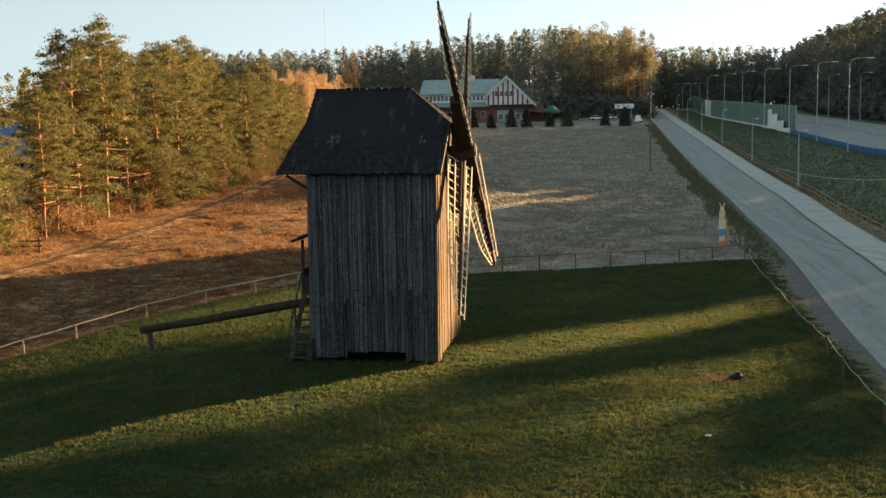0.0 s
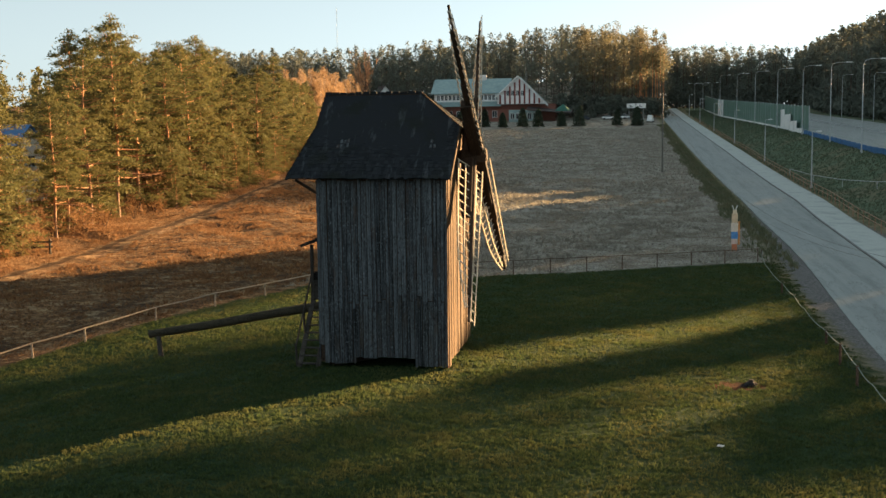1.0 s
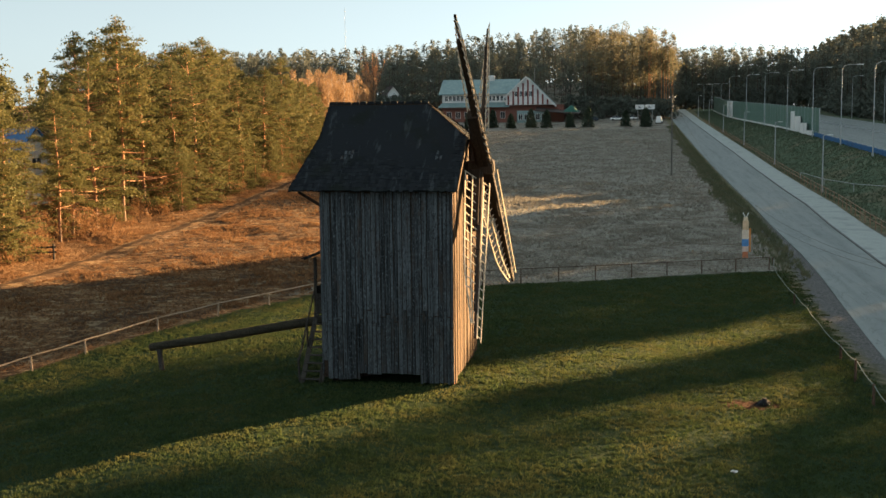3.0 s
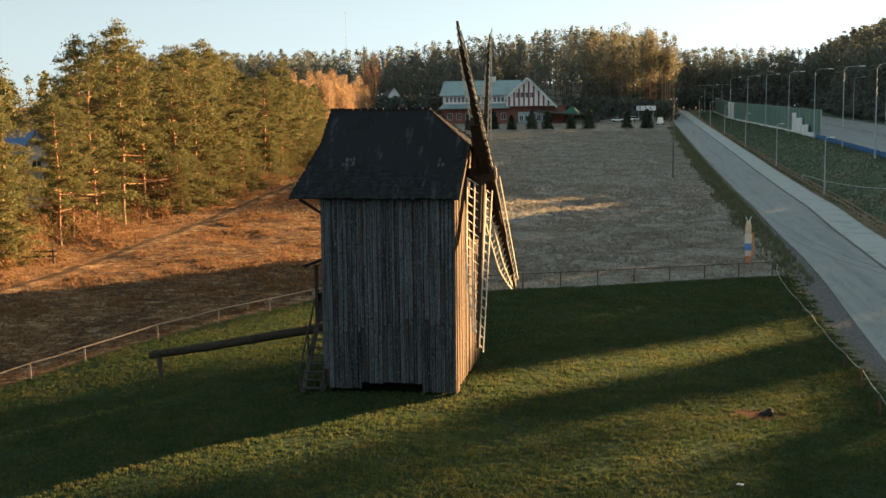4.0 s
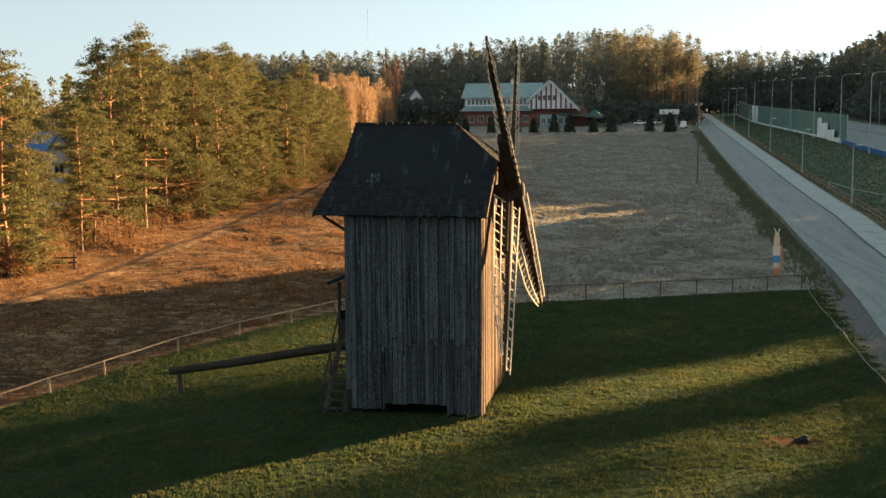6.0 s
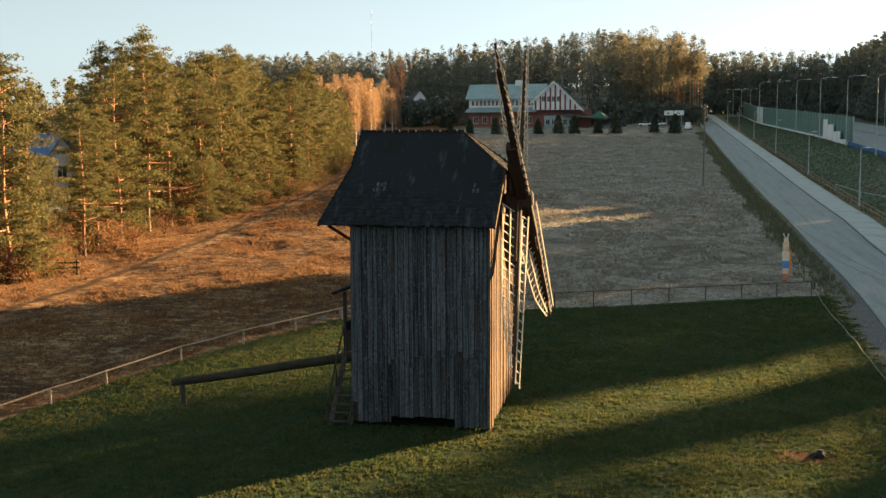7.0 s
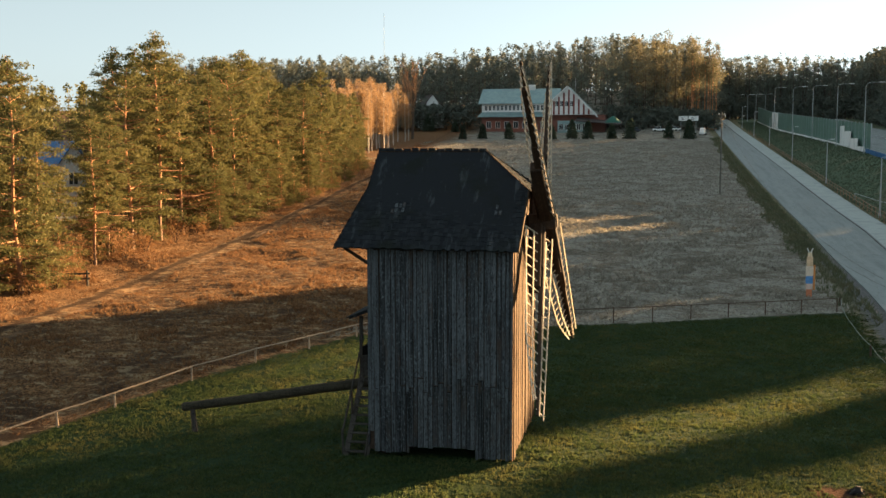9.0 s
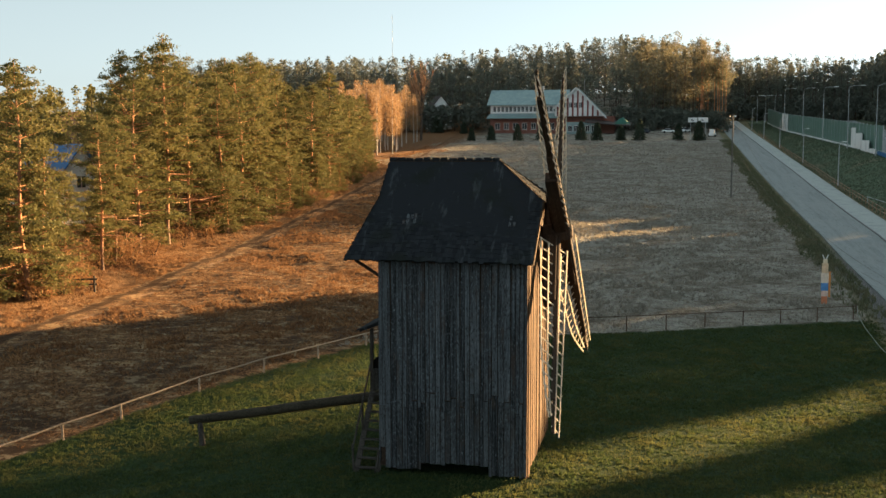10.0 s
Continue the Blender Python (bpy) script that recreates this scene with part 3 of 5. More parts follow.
def shingled(name, poly, parent, label=""):
    """A slope: a plank deck with courses of shingles on it, inside the outline (first edge: the eave)."""
    pts = [Vector(p) for p in poly]
    u = (pts[1] - pts[0]).normalized()
    nrm = u.cross(pts[2] - pts[1]).normalized()
    v = nrm.cross(u)
    flat = [((p - pts[0]).dot(u), (p - pts[0]).dot(v)) for p in pts]
    verts, faces = [], []

    def add(corners, up, low):
        n = len(verts)
        for (a, b), hgt in zip(corners, (low, low, up, up)):
            verts.append(pts[0] + u * a + v * b + nrm * hgt)
        for a, b in corners:
            verts.append(pts[0] + u * a + v * b - nrm * 0.02)
        faces.extend([(n, n + 1, n + 2, n + 3), (n, n + 4, n + 5, n + 1), (n + 1, n + 5, n + 6, n + 2), (n + 3, n + 7, n + 4, n)])

    top = max(q[1] for q in flat)
    y0 = -0.05
    while y0 < top - 0.02:
        at_v = min(max(y0 + 0.12, 0.01), top - 0.01)
        cross = []
        for (xa, ya), (xb, yb) in zip(flat, flat[1:] + flat[:1]):
            if (ya - at_v) * (yb - at_v) < 0:
                cross.append(xa + (xb - xa) * (at_v - ya) / (yb - ya))
        if len(cross) == 2:
            lo, hi = sorted(cross)
            xx = lo - 0.03
            while xx < hi:
                w = min(rng.uniform(0.10, 0.19), hi + 0.03 - xx)
                if w > 0.03:
                    d = rng.uniform(-0.055, 0.055)
                    if rng.random() > 0.012:
                        add([(xx + 0.003, y0 + d), (xx + w - 0.003, y0 + d), (xx + w - 0.003, min(y0 + 0.24, top + 0.02)), (xx + 0.003, min(y0 + 0.24, top + 0.02))], 0.012, 0.025 + rng.uniform(-0.008, 0.010))
                xx += w
        y0 += 0.2
    n = len(verts)
    for p in pts:
        verts.append(p)
    for p in pts:
        verts.append(p - nrm * 0.07)
    k = len(pts)
    faces.append(tuple(range(n, n + k)))
    faces.append(tuple(range(n + 2 * k - 1, n + k - 1, -1)))
    faces.extend((n + i, n + k + i, n + k + (i + 1) % k, n + (i + 1) % k) for i in range(k))
    ob = new(name, mesh_of(name, verts, faces, M_SHINGLE))
    ob.parent = parent
    return tagged(ob, label, kind="stuff")


roof = part("roof", one_box((-2.9, D / 2 - 0.08, RIDGE - 0.22), (1.0, D / 2 + 0.08, RIDGE - 0.04)), M_BEAM, mill, "steep roof of blackened wooden shingles")
shingled("roof_slope", (E1, D1, C1, B1, A1, G1), roof)
shingled("roof_slope", (mirror(D1), mirror(E1), mirror(G1), mirror(A1), mirror(B1), mirror(C1)), roof)
shingled("half_hip", (C1, mirror(C1), B1), roof)
shingled("skirt_roof", (mirror(E1), E1, G1, mirror(G1)), roof)
shingled("gable", (mirror(G1), G1, A1), roof)
bm = bmesh.new()
for a, b in ((D1, C1), (C1, B1)):
    for f in (lambda p: p, mirror):
        p, q = Vector(f(a)), Vector(f(b))
        beam(bm, p + Vector((0.035, 0, -0.06)), q + Vector((0.035, 0, -0.06)), 0.05, 0.13)
part("bargeboard", bm, M_PLANK_FRONT, roof, "brown edge boards")
for i, xx in enumerate(np.arange(-2.95, 1.1, 0.32)):
    bm = one_box((xx, D / 2 - 0.10, RIDGE - 0.05), (xx + 0.24 + rng.uniform(0, 0.05), D / 2 + 0.10, RIDGE + 0.05 + rng.uniform(0, 0.035)), 0.01)
    part("ridge_board", bm, M_SHINGLE, roof)
for yy in (0.2, D - 0.2):
    part("eave_bracket", beam(bmesh.new(), (-W, yy, 7.0), (-3.5, yy, 7.55), 0.1, 0.1), M_BEAM, mill)
# grey patches where the shingles are mended
for x0, z0, cols, rows in ((-1.9, 8.86, 4, 2), (1.88, 8.84, 2, 2)):
    for i in range(cols):
        for j in range(rows):
            if rng.random() < 0.2:
                continue
            xx, zz = x0 + i * 0.13 + rng.uniform(-0.015, 0.015), z0 + j * 0.15 + rng.uniform(-0.04, 0.04)
            ob = part("mended_shingle", one_box((-0.045, -0.1, 0.03), (0.045, 0.1, 0.042)), M_PLANK, roof)
            ob.matrix_basis = pose(xx, -0.42 + (zz - 7.64) / 0.951, zz, 43.5, 0, 0)

# wind shaft, stocks and sails
HUB = pose(3.19, 3.15, 8.37, 0, -3.9, 0.25)
shaft = part("wind_shaft", beam(bmesh.new(), (-1.6, 0, 0), (0.62, 0, 0), 0.5, 0.5, 0.05), M_BEAM, mill, "dark squared wind shaft")
shaft.matrix_basis = HUB
head = part("shaft_head", one_box((-0.45, -0.34, -0.32), (0.58, 0.34, 0.30), 0.05), M_BEAM, shaft)
for k in range(2):
    bm = beam(bmesh.new(), (0, 0, -3.1), (0, 0, 3.1), 0.44, 0.44, 0.03)
    beam(bm, (0, 0, -2.2), (0, 0, 2.2), 0.6, 0.3, 0.03)
    st = part("stock", bm, M_BEAM, shaft, "thick dark sail stock")
    st.matrix_basis = pose(-0.12 + 0.34 * k, 0, 0, 137.7 + 90 * k)
TWIST = radians(36)


def bar_point(v, r, lift=0.0):
    """A point of the sail's lattice: v metres to the trailing side, r metres from the shaft."""
    tw = TWIST * (1.08 - 0.075 * r)
    return Vector((-math.sin(tw) * v + lift * math.cos(tw), math.cos(tw) * v + lift * math.sin(tw), r))


def trail(r):
    return 0.9 if r < 5.2 else 0.9 - 0.6 * ((r - 5.2) / 2.6) ** 1.5


def sail_parts(sail):
    for fn, r0, r1 in ((trail, 0.75, 7.7), (lambda r: trail(r) * 0.55, 0.75, 7.6), (lambda r: -0.14, 0.9, 8.05), (lambda r: -0.46, 0.6, 8.05)):
        verts, faces = [], []
        for i, a in enumerate(np.linspace(r0, r1, 14)):
            verts += [bar_point(fn(a) + dv, a, 0.033 + dn) for dv, dn in ((-0.03, -0.011), (0.03, -0.011), (0.03, 0.011), (-0.03, 0.011))]
            if i:
                faces += [(i * 4 - 4 + k, i * 4 - 4 + (k + 1) % 4, i * 4 + (k + 1) % 4, i * 4 + k) for k in range(4)]
        faces += [(3, 2, 1, 0), (52, 53, 54, 55)]
        new("stringer", mesh_of("stringer", verts, faces, M_LATH)).parent = sail
    for r in np.arange(0.74, 8.1, 0.42):
        v1 = trail(r) + 0.03 if r < 7.75 else 0.05
        bm = beam(bmesh.new(), bar_point(-0.49, r), bar_point(v1, r), 0.024, 0.055)
        part("lath", bm, M_LATH, sail)


sails = []
for k in range(4):
    bm = bmesh.new()
    beam(bm, (0, 0, 0.3), (0, 0, 4.2), 0.32 if k % 2 else 0.17, 0.24, 0.015)
    beam(bm, (0, 0, 4.2), (0, 0, 6.9), 0.24 if k % 2 else 0.14, 0.18, 0.01)
    beam(bm, (0, 0, 6.85), (0.02, 0, 8.1), 0.09, 0.09, 0.01)
    sl = part("sail", bm, M_BEAM, mill, "lattice sail with pale sunlit laths")
    sl.matrix_basis = HUB @ pose(0.10 if k % 2 == 0 else 0.34, 0, 0, 137.7 + 90 * k)
    if k == 0:
        sail_parts(sl)
        first = list(sl.children)
    else:
        for c in first:
            piece(c.name.split(".")[0], c.data, sl, Matrix())

# stair, landing and porch at the rear
stair = part("stair", beam(bmesh.new(), (-3.42, -0.25, 0.0), (-3.50, 2.45, 2.5), 0.06, 0.2, 0.008, (1, 0, 0)), M_STAIR, mill, "steep open timber stair")
part("stringer_board", beam(bmesh.new(), (-2.66, -0.25, 0.0), (-2.74, 2.45, 2.5), 0.06, 0.2, 0.008, (1, 0, 0)), M_STAIR, stair)
for i in range(9):
    f = (i + 0.6) / 9.5
    yy, zz = -0.25 + 2.7 * f, 2.5 * f + 0.05
    part("tread", one_box((-3.42 - 0.08 * f, yy - 0.11, zz - 0.02), (-2.68 - 0.06 * f, yy + 0.11, zz + 0.02), 0.005), M_STAIR, stair)
part("handrail", beam(bmesh.new(), (-3.55, -0.2, 0.85), (-3.6, 2.4, 3.35), 0.06, 0.07, 0.01), M_STAIR, stair)
for f in (0.05, 0.5, 0.97):
    part("baluster", beam(bmesh.new(), (-3.53, -0.25 + 2.7 * f, 2.5 * f - 0.02), (-3.58, -0.22 + 2.7 * f, 2.5 * f + 0.9), 0.06, 0.06), M_STAIR, stair)
part("newel", beam(bmesh.new(), (-2.70, -0.22, 0.0), (-2.62, -0.05, 0.85), 0.06, 0.06), M_STAIR, stair)
porch = part("landing", one_box((-3.62, 2.3, 2.42), (-W - 0.03, 4.3, 2.52), 0.01), M_STAIR, mill, "roofed landing with dark board sides")
for px, py in ((-3.52, 2.35), (-3.52, 4.2), (-2.72, 2.35)):
    part("post", beam(bmesh.new(), (px, py, 2.5), (px, py, 4.75), 0.12, 0.12, 0.01), M_STAIR, porch)
for i in range(5):
    part("board", one_box((-3.58, 2.3 + i * 0.4, 2.55), (-3.55, 2.67 + i * 0.4, 3.5), 0.005), M_STAIR, porch)
for i in range(3):
    part("board", one_box((-3.5 + i * 0.27, 2.3, 2.52), (-3.25 + i * 0.27, 2.33, 3.25 + 0.1 * i), 0.005), M_STAIR, porch)
part("porch_roof", beam(bmesh.new(), (-3.90, 3.25, 4.70), (-2.62, 3.25, 5.20), 2.5, 0.08, 0.01), M_SHINGLE, porch)
for i in range(4):
    part("roof_board", beam(bmesh.new(), (-3.85 + 0.31 * i, 1.96, 4.78 + 0.125 * i), (-3.85 + 0.31 * i, 4.54, 4.78 + 0.125 * i), 0.3, 0.035, 0, (-0.36, 0, 0.93)), M_SHINGLE, porch)

tail = tube_part("tail_pole", [(-11.28, 3.28, 0.64), (-8.6, 3.26, 1.08), (-5.5, 3.22, 1.66), (-2.4, 3.2, 2.2)], [0.17, 0.18, 0.19, 0.2], M_LOG, mill, 12, "long dark log tail pole")
zs = hz(-10.75, 3.2)
tube_part("prop", [(-10.72, 3.15, zs - 0.05), (-10.85, 3.22, 0.58)], [0.13, 0.11], M_STAIR, tail, 8, "short wooden prop")


# ---- fences, rope and sign round the lawn ----
fence = thing("rail_fence", "low fence of pale round poles between lawn and field", "fence", at=(-14.6, 12, 0))
POSTS = [(-21.2, -4.6), (-19.9, -1.7), (-18.6, 1.2), (-17.35, 4.05), (-16.1, 6.7), (-14.45, 11.15), (-12.75, 15.1), (-11.15, 19.0), (-9.6, 22.9), (-8.2, 25.6)]
tops = []
for i, (px, py) in enumerate(POSTS):
    z0 = hz(px, py) - 0.1
    lean = rng.uniform(-0.05, 0.05)
    top_z = z0 + 0.78 + rng.uniform(-0.03, 0.03)
    tops.append((px + lean, py, top_z))
    tube_part("post", [(px - 14.6 * -1, py - 12, z0), (px + 14.6 + lean, py - 12, top_z)], [0.055, 0.05], M_RAIL, fence, 7)
for a, b in zip(tops[:-1], tops[1:]):
    mid = [(a[i] + b[i]) / 2 for i in range(3)]
    pts = [(a[0] + 14.6, a[1] - 12, a[2] + 0.03), (mid[0] + 14.6, mid[1] - 12, mid[2] + 0.03 - rng.uniform(0, 0.05)), (b[0] + 14.6, b[1] - 12, b[2] + 0.03)]
    tube_part("rail", pts, [0.038, 0.042, 0.038], M_RAIL, fence, 7)

back = thing("back_fence", "thin dark rusty fence behind the lawn", "fence", at=(9, 35.5, 0))
prev = None
for i, xx in enumerate(np.arange(-9.5, 19.0, 2.35)):
    yy = 28.5 + 0.49 * xx if xx > -8 else 25.0
    z0 = hz(xx, yy)
    top_p = (xx - 9, yy - 35.5, z0 + 0.95)
    tube_part("post", [(xx - 9, yy - 35.5, z0 - 0.1), top_p], [0.04, 0.035], M_DARKFENCE, back, 6)
    if prev:
        tube_part("rail", [(prev[0], prev[1], prev[2] - 0.03), (top_p[0], top_p[1], top_p[2] - 0.03)], [0.024, 0.024], M_DARKFENCE, back, 5)
    prev = top_p

ROPE = [(19.3, 40.6, 0.5), (18.8, 36.5, 0.6), (18.5, 29.5, 0.58), (18.45, 23.6, 0.6), (18.55, 19.8, 0.55), (18.5, 15.5, 0.6), (18.5, 9.5, 0.6), (18.3, 5.1, 0.8), (18.15, 0.9, 0.75), (18.1, -2.2, 0.75), (18.1, -6.0, 0.75), (17.9, -12.0, 0.75)]
rope = thing("rope_barrier", "sagging grey-green rope on short posts along the lawn edge", "barrier", at=(18, 0, 0))
rp = []
for (xa, ya, ha), (xb, yb, hb) in zip(ROPE[:-1], ROPE[1:]):
    for k in range(6):
        f = k / 6
        xx, yy = xa + (xb - xa) * f, ya + (yb - ya) * f
        rp.append((xx - 18 + 0.05 * math.sin(yy * 0.35), yy, hz(xx, yy) + ha + (hb - ha) * f - 0.09 * math.sin(math.pi * f)))
tube_part("rope", rp, [0.022] * len(rp), M_ROPE, rope, 6)
for xx, yy, hh in (ROPE[0], ROPE[3], ROPE[6], ROPE[7], ROPE[8], ROPE[10]):
    tube_part("post", [(xx - 18, yy, hz(xx, yy) - 0.1), (xx - 18, yy, hz(xx, yy) + hh + 0.05)], [0.06, 0.055], M_DARKFENCE, rope, 7)


def totem():
    """A tall narrow painted board with two prongs, in bands of colour."""
    sg = thing("painted_sign", "tall narrow board painted orange, white, blue and red", "sign", at=(17.75, 44.6, hz(17.75, 44.6)), turn=8)
    bands = [(0.0, 0.55, 0.20, (0.42, 0.16, 0.08)), (0.55, 0.95, 0.22, (0.55, 0.42, 0.36)), (0.95, 1.5, 0.25, (0.10, 0.22, 0.45)), (1.5, 2.2, 0.26, (0.62, 0.52, 0.42)), (2.2, 2.9, 0.22, (0.60, 0.44, 0.28)), (2.9, 3.2, 0.15, (0.66, 0.52, 0.36))]
    for z0, z1, w, c in bands:
        m = speckle("sign_paint", c, tuple(min(0.8, v * 1.3) for v in c), 6.0, 1.0, 0.7)
        part("painted_band", one_box((-w, -0.04, z0), (w, 0.04, z1 - 0.004), 0.02), m, sg)
    m = speckle("sign_edge_orange", (0.55, 0.22, 0.06), (0.65, 0.3, 0.1), 6.0, 1.0, 0.7)
    part("side_board", one_box((0.27, -0.05, 0.5), (0.40, 0.05, 2.3), 0.02), m, sg)
    for sx in (-1, 1):
        part("prong", beam(bmesh.new(), (sx * 0.06, 0, 3.18), (sx * 0.2, 0, 3.5), 0.08, 0.05), M_WHITE, sg)


totem()


# ---- trees ----
def pine(seed, h, first, spread, n_limbs, tris, needle=0.27):
    """A Scots pine: tapering bent trunk, whorls of near-level limbs, and flat sprays of needles along each limb."""
    r = np.random.default_rng(seed)
    bend = r.normal(0, 0.3, 2)
    zs = np.linspace(0, h, 11)
    axis = [(bend[0] * (z / h) ** 2 + 0.14 * math.sin(z * 0.5 + seed), bend[1] * (z / h) ** 2 + 0.14 * math.cos(z * 0.43 + seed), z - 0.1) for z in zs]
    rad = [max(0.03, 0.22 * (1 - z / h) ** 0.8 * (1.25 if z == 0 else 1)) for z in zs]
    lists = [tube(axis, rad, 8)]
    centres, sizes = [], []
    ang = r.uniform(0, 6.28)
    for i in range(n_limbs):
        f = (i + r.uniform(-0.25, 0.25)) / n_limbs
        g = first + (0.97 - first) * max(0.0, f)
        z = h * (math.floor(g * 15) / 15 * 0.4 + g * 0.6)
        base = Vector([np.interp(z, zs, [a[k] for a in axis]) for k in range(3)])
        ang += 2.4 + r.uniform(-0.6, 0.6)
        reach = (0.25 + spread * (1 - g ** 5.5) * (0.72 + 0.28 * math.sin(seed * 1.7 + g * 11))) * r.uniform(0.55, 1.12)
        rise = r.uniform(-0.1, 0.22) + 0.55 * f ** 2
        d = Vector((math.cos(ang), math.sin(ang), 0))
        side = Vector((-d.y, d.x, 0))
        pts = [base, base + d * reach * 0.5 + Vector((0, 0, reach * rise * 0.35 - 0.05)), base + d * reach + Vector((0, 0, reach * rise))]
        lists.append(tube(pts, [0.075 * (1.2 - f), 0.045 * (1.2 - f) + 0.01, 0.012], 4))
        if f < 0.22 and r.random() < 0.3:
            continue
        for k in range(int(1.6 + reach * 1.35)):
            t = r.uniform(0.32, 1.06) ** 0.8
            off = side * r.normal(0, 0.2) * reach * t
            p = base + d * reach * t + off + Vector((0, 0, reach * rise * t ** 1.6 + r.normal(0, 0.1)))
            centres.append(np.array(p))
            sizes.append(r.uniform(0.6, 1.15) * (0.72 + 0.35 * (1 - f)))
    for k in range(12):
        centres.append(np.array(axis[-1]) + np.array((0, 0, -0.1 - 0.22 * k)) + r.normal(0, 0.1 + 0.09 * k, 3) * (1, 1, 0.3))
        sizes.append(0.55)
    centres, sizes = np.array(centres), np.array(sizes)
    pick = r.choice(len(centres), tris, p=sizes ** 1.7 / (sizes ** 1.7).sum())
    off = r.normal(size=(tris, 3)) * np.array((0.52, 0.52, 0.18)) * sizes[pick][:, None]
    off[:, 2] -= 0.16 * (off[:, 0] ** 2 + off[:, 1] ** 2) / np.maximum(sizes[pick], 0.3)
    leaf = blades(r, centres[pick] + off, np.full(tris, needle), 0.4, 0.22)
    v, f = join(lists)
    return mesh_of("trunk", v, f, M_BARK, True), tri_mesh("crown", leaf, M_NEEDLE)


def tree_thing(name, meshes, label, category, group, m):
    t = thing(name, label, category, group)
    for nm, me in zip(("trunk", "crown"), meshes):
        ob = new(nm, me)
        ob.parent = t
    t.matrix_basis = m
    return t


EDGE_Y = [-30, 38, 59, 83, 116, 144, 215, 260, 300]
EDGE_X = [-36.5, -38.5, -43.0, -45.0, -46.5, -48.5, -63, -72, -80]
pines = [pine(11, 20.0, 0.24, 4.7, 62, 13500), pine(12, 19.0, 0.28, 4.3, 56, 12500), pine(13, 21.0, 0.18, 5.1, 68, 15000), pine(14, 18.5, 0.08, 4.7, 72, 15000), pine(15, 17.5, 0.03, 4.5, 76, 15000)]
back_pines = [pine(16, 19.5, 0.2, 4.0, 40, 4200, 0.42), pine(17, 18.5, 0.08, 3.9, 44, 4200, 0.42)]
rt = np.random.default_rng(21)
model = {}
for row, (depth, gap) in enumerate(((1.2, 6.8), (5.8, 6.2), (10.5, 6.2), (15.5, 6.2))):
    yy = 30.0 + row * 1.3
    while yy < 232:
        ex = float(np.interp(yy, EDGE_Y, EDGE_X))
        x, y = ex - depth + rt.normal(0, 0.9), yy + rt.normal(0, 0.8)
        gap_side = (x - 8) * 0.861 + (y + 38) * 0.509
        clearing = 40 < y < 100 and (-3.0 < gap_side < 3.9 if row else -0.9 < gap_side < 2.4)
        low_boughs = [0.08, 0.04, 0.13, 0.3, 0.45] if y > 82 else [0.2, 0.16, 0.2, 0.24, 0.2]
        k = int(rt.choice([0, 1, 2, 3, 4], p=[0.25, 0.2, 0.25, 0.18, 0.12] if row else low_boughs))
        if row > 1 or y > 150:
            k = 5 + k % 2
        s = rt.choice([rt.uniform(0.74, 0.9), rt.uniform(0.9, 1.05)]) * float(np.interp(y, [30, 45, 58, 70, 85, 110, 140, 160, 190, 240], [0.62, 0.7, 0.88, 1.06, 1.13, 1.07, 0.93, 0.87, 0.8, 0.76]))
        m = pose(x, y, hz(x, y), rt.normal(0, 1.2), rt.normal(0, 1.2), rt.uniform(0, 360)) @ Matrix.Diagonal((s, s, s, 1))
        if clearing:
            pass
        elif k in model:
            t = copy_thing(model[k], m)
            t.matrix_basis = m
        else:
            model[k] = tree_thing("pine_tree", (pines + back_pines)[k], "tall Scots pine with orange upper bark at the field edge", "tree", "pines along the field", m)
        yy += gap * rt.uniform(0.75, 1.25)


for yy in np.arange(44, 205, 5.2):
    x, y = float(np.interp(yy, EDGE_Y, EDGE_X)) + (0.9 if yy > 80 else -2.6) + rt.normal(0, 0.5), yy + rt.normal(0, 1.0)
    s = rt.uniform(0.28, 0.55)
    m = pose(x, y, hz(x, y), 0, 0, rt.uniform(0, 360)) @ Matrix.Diagonal((s, s, s * 0.9, 1))
    copy_thing(model[4], m).matrix_basis = m
m = pose(-38.6, 34.9, hz(-38.6, 34.9), 1, -1.5, 40) @ Matrix.Diagonal((0.92, 0.92, 0.92, 1))
copy_thing(model[3], m).matrix_basis = m


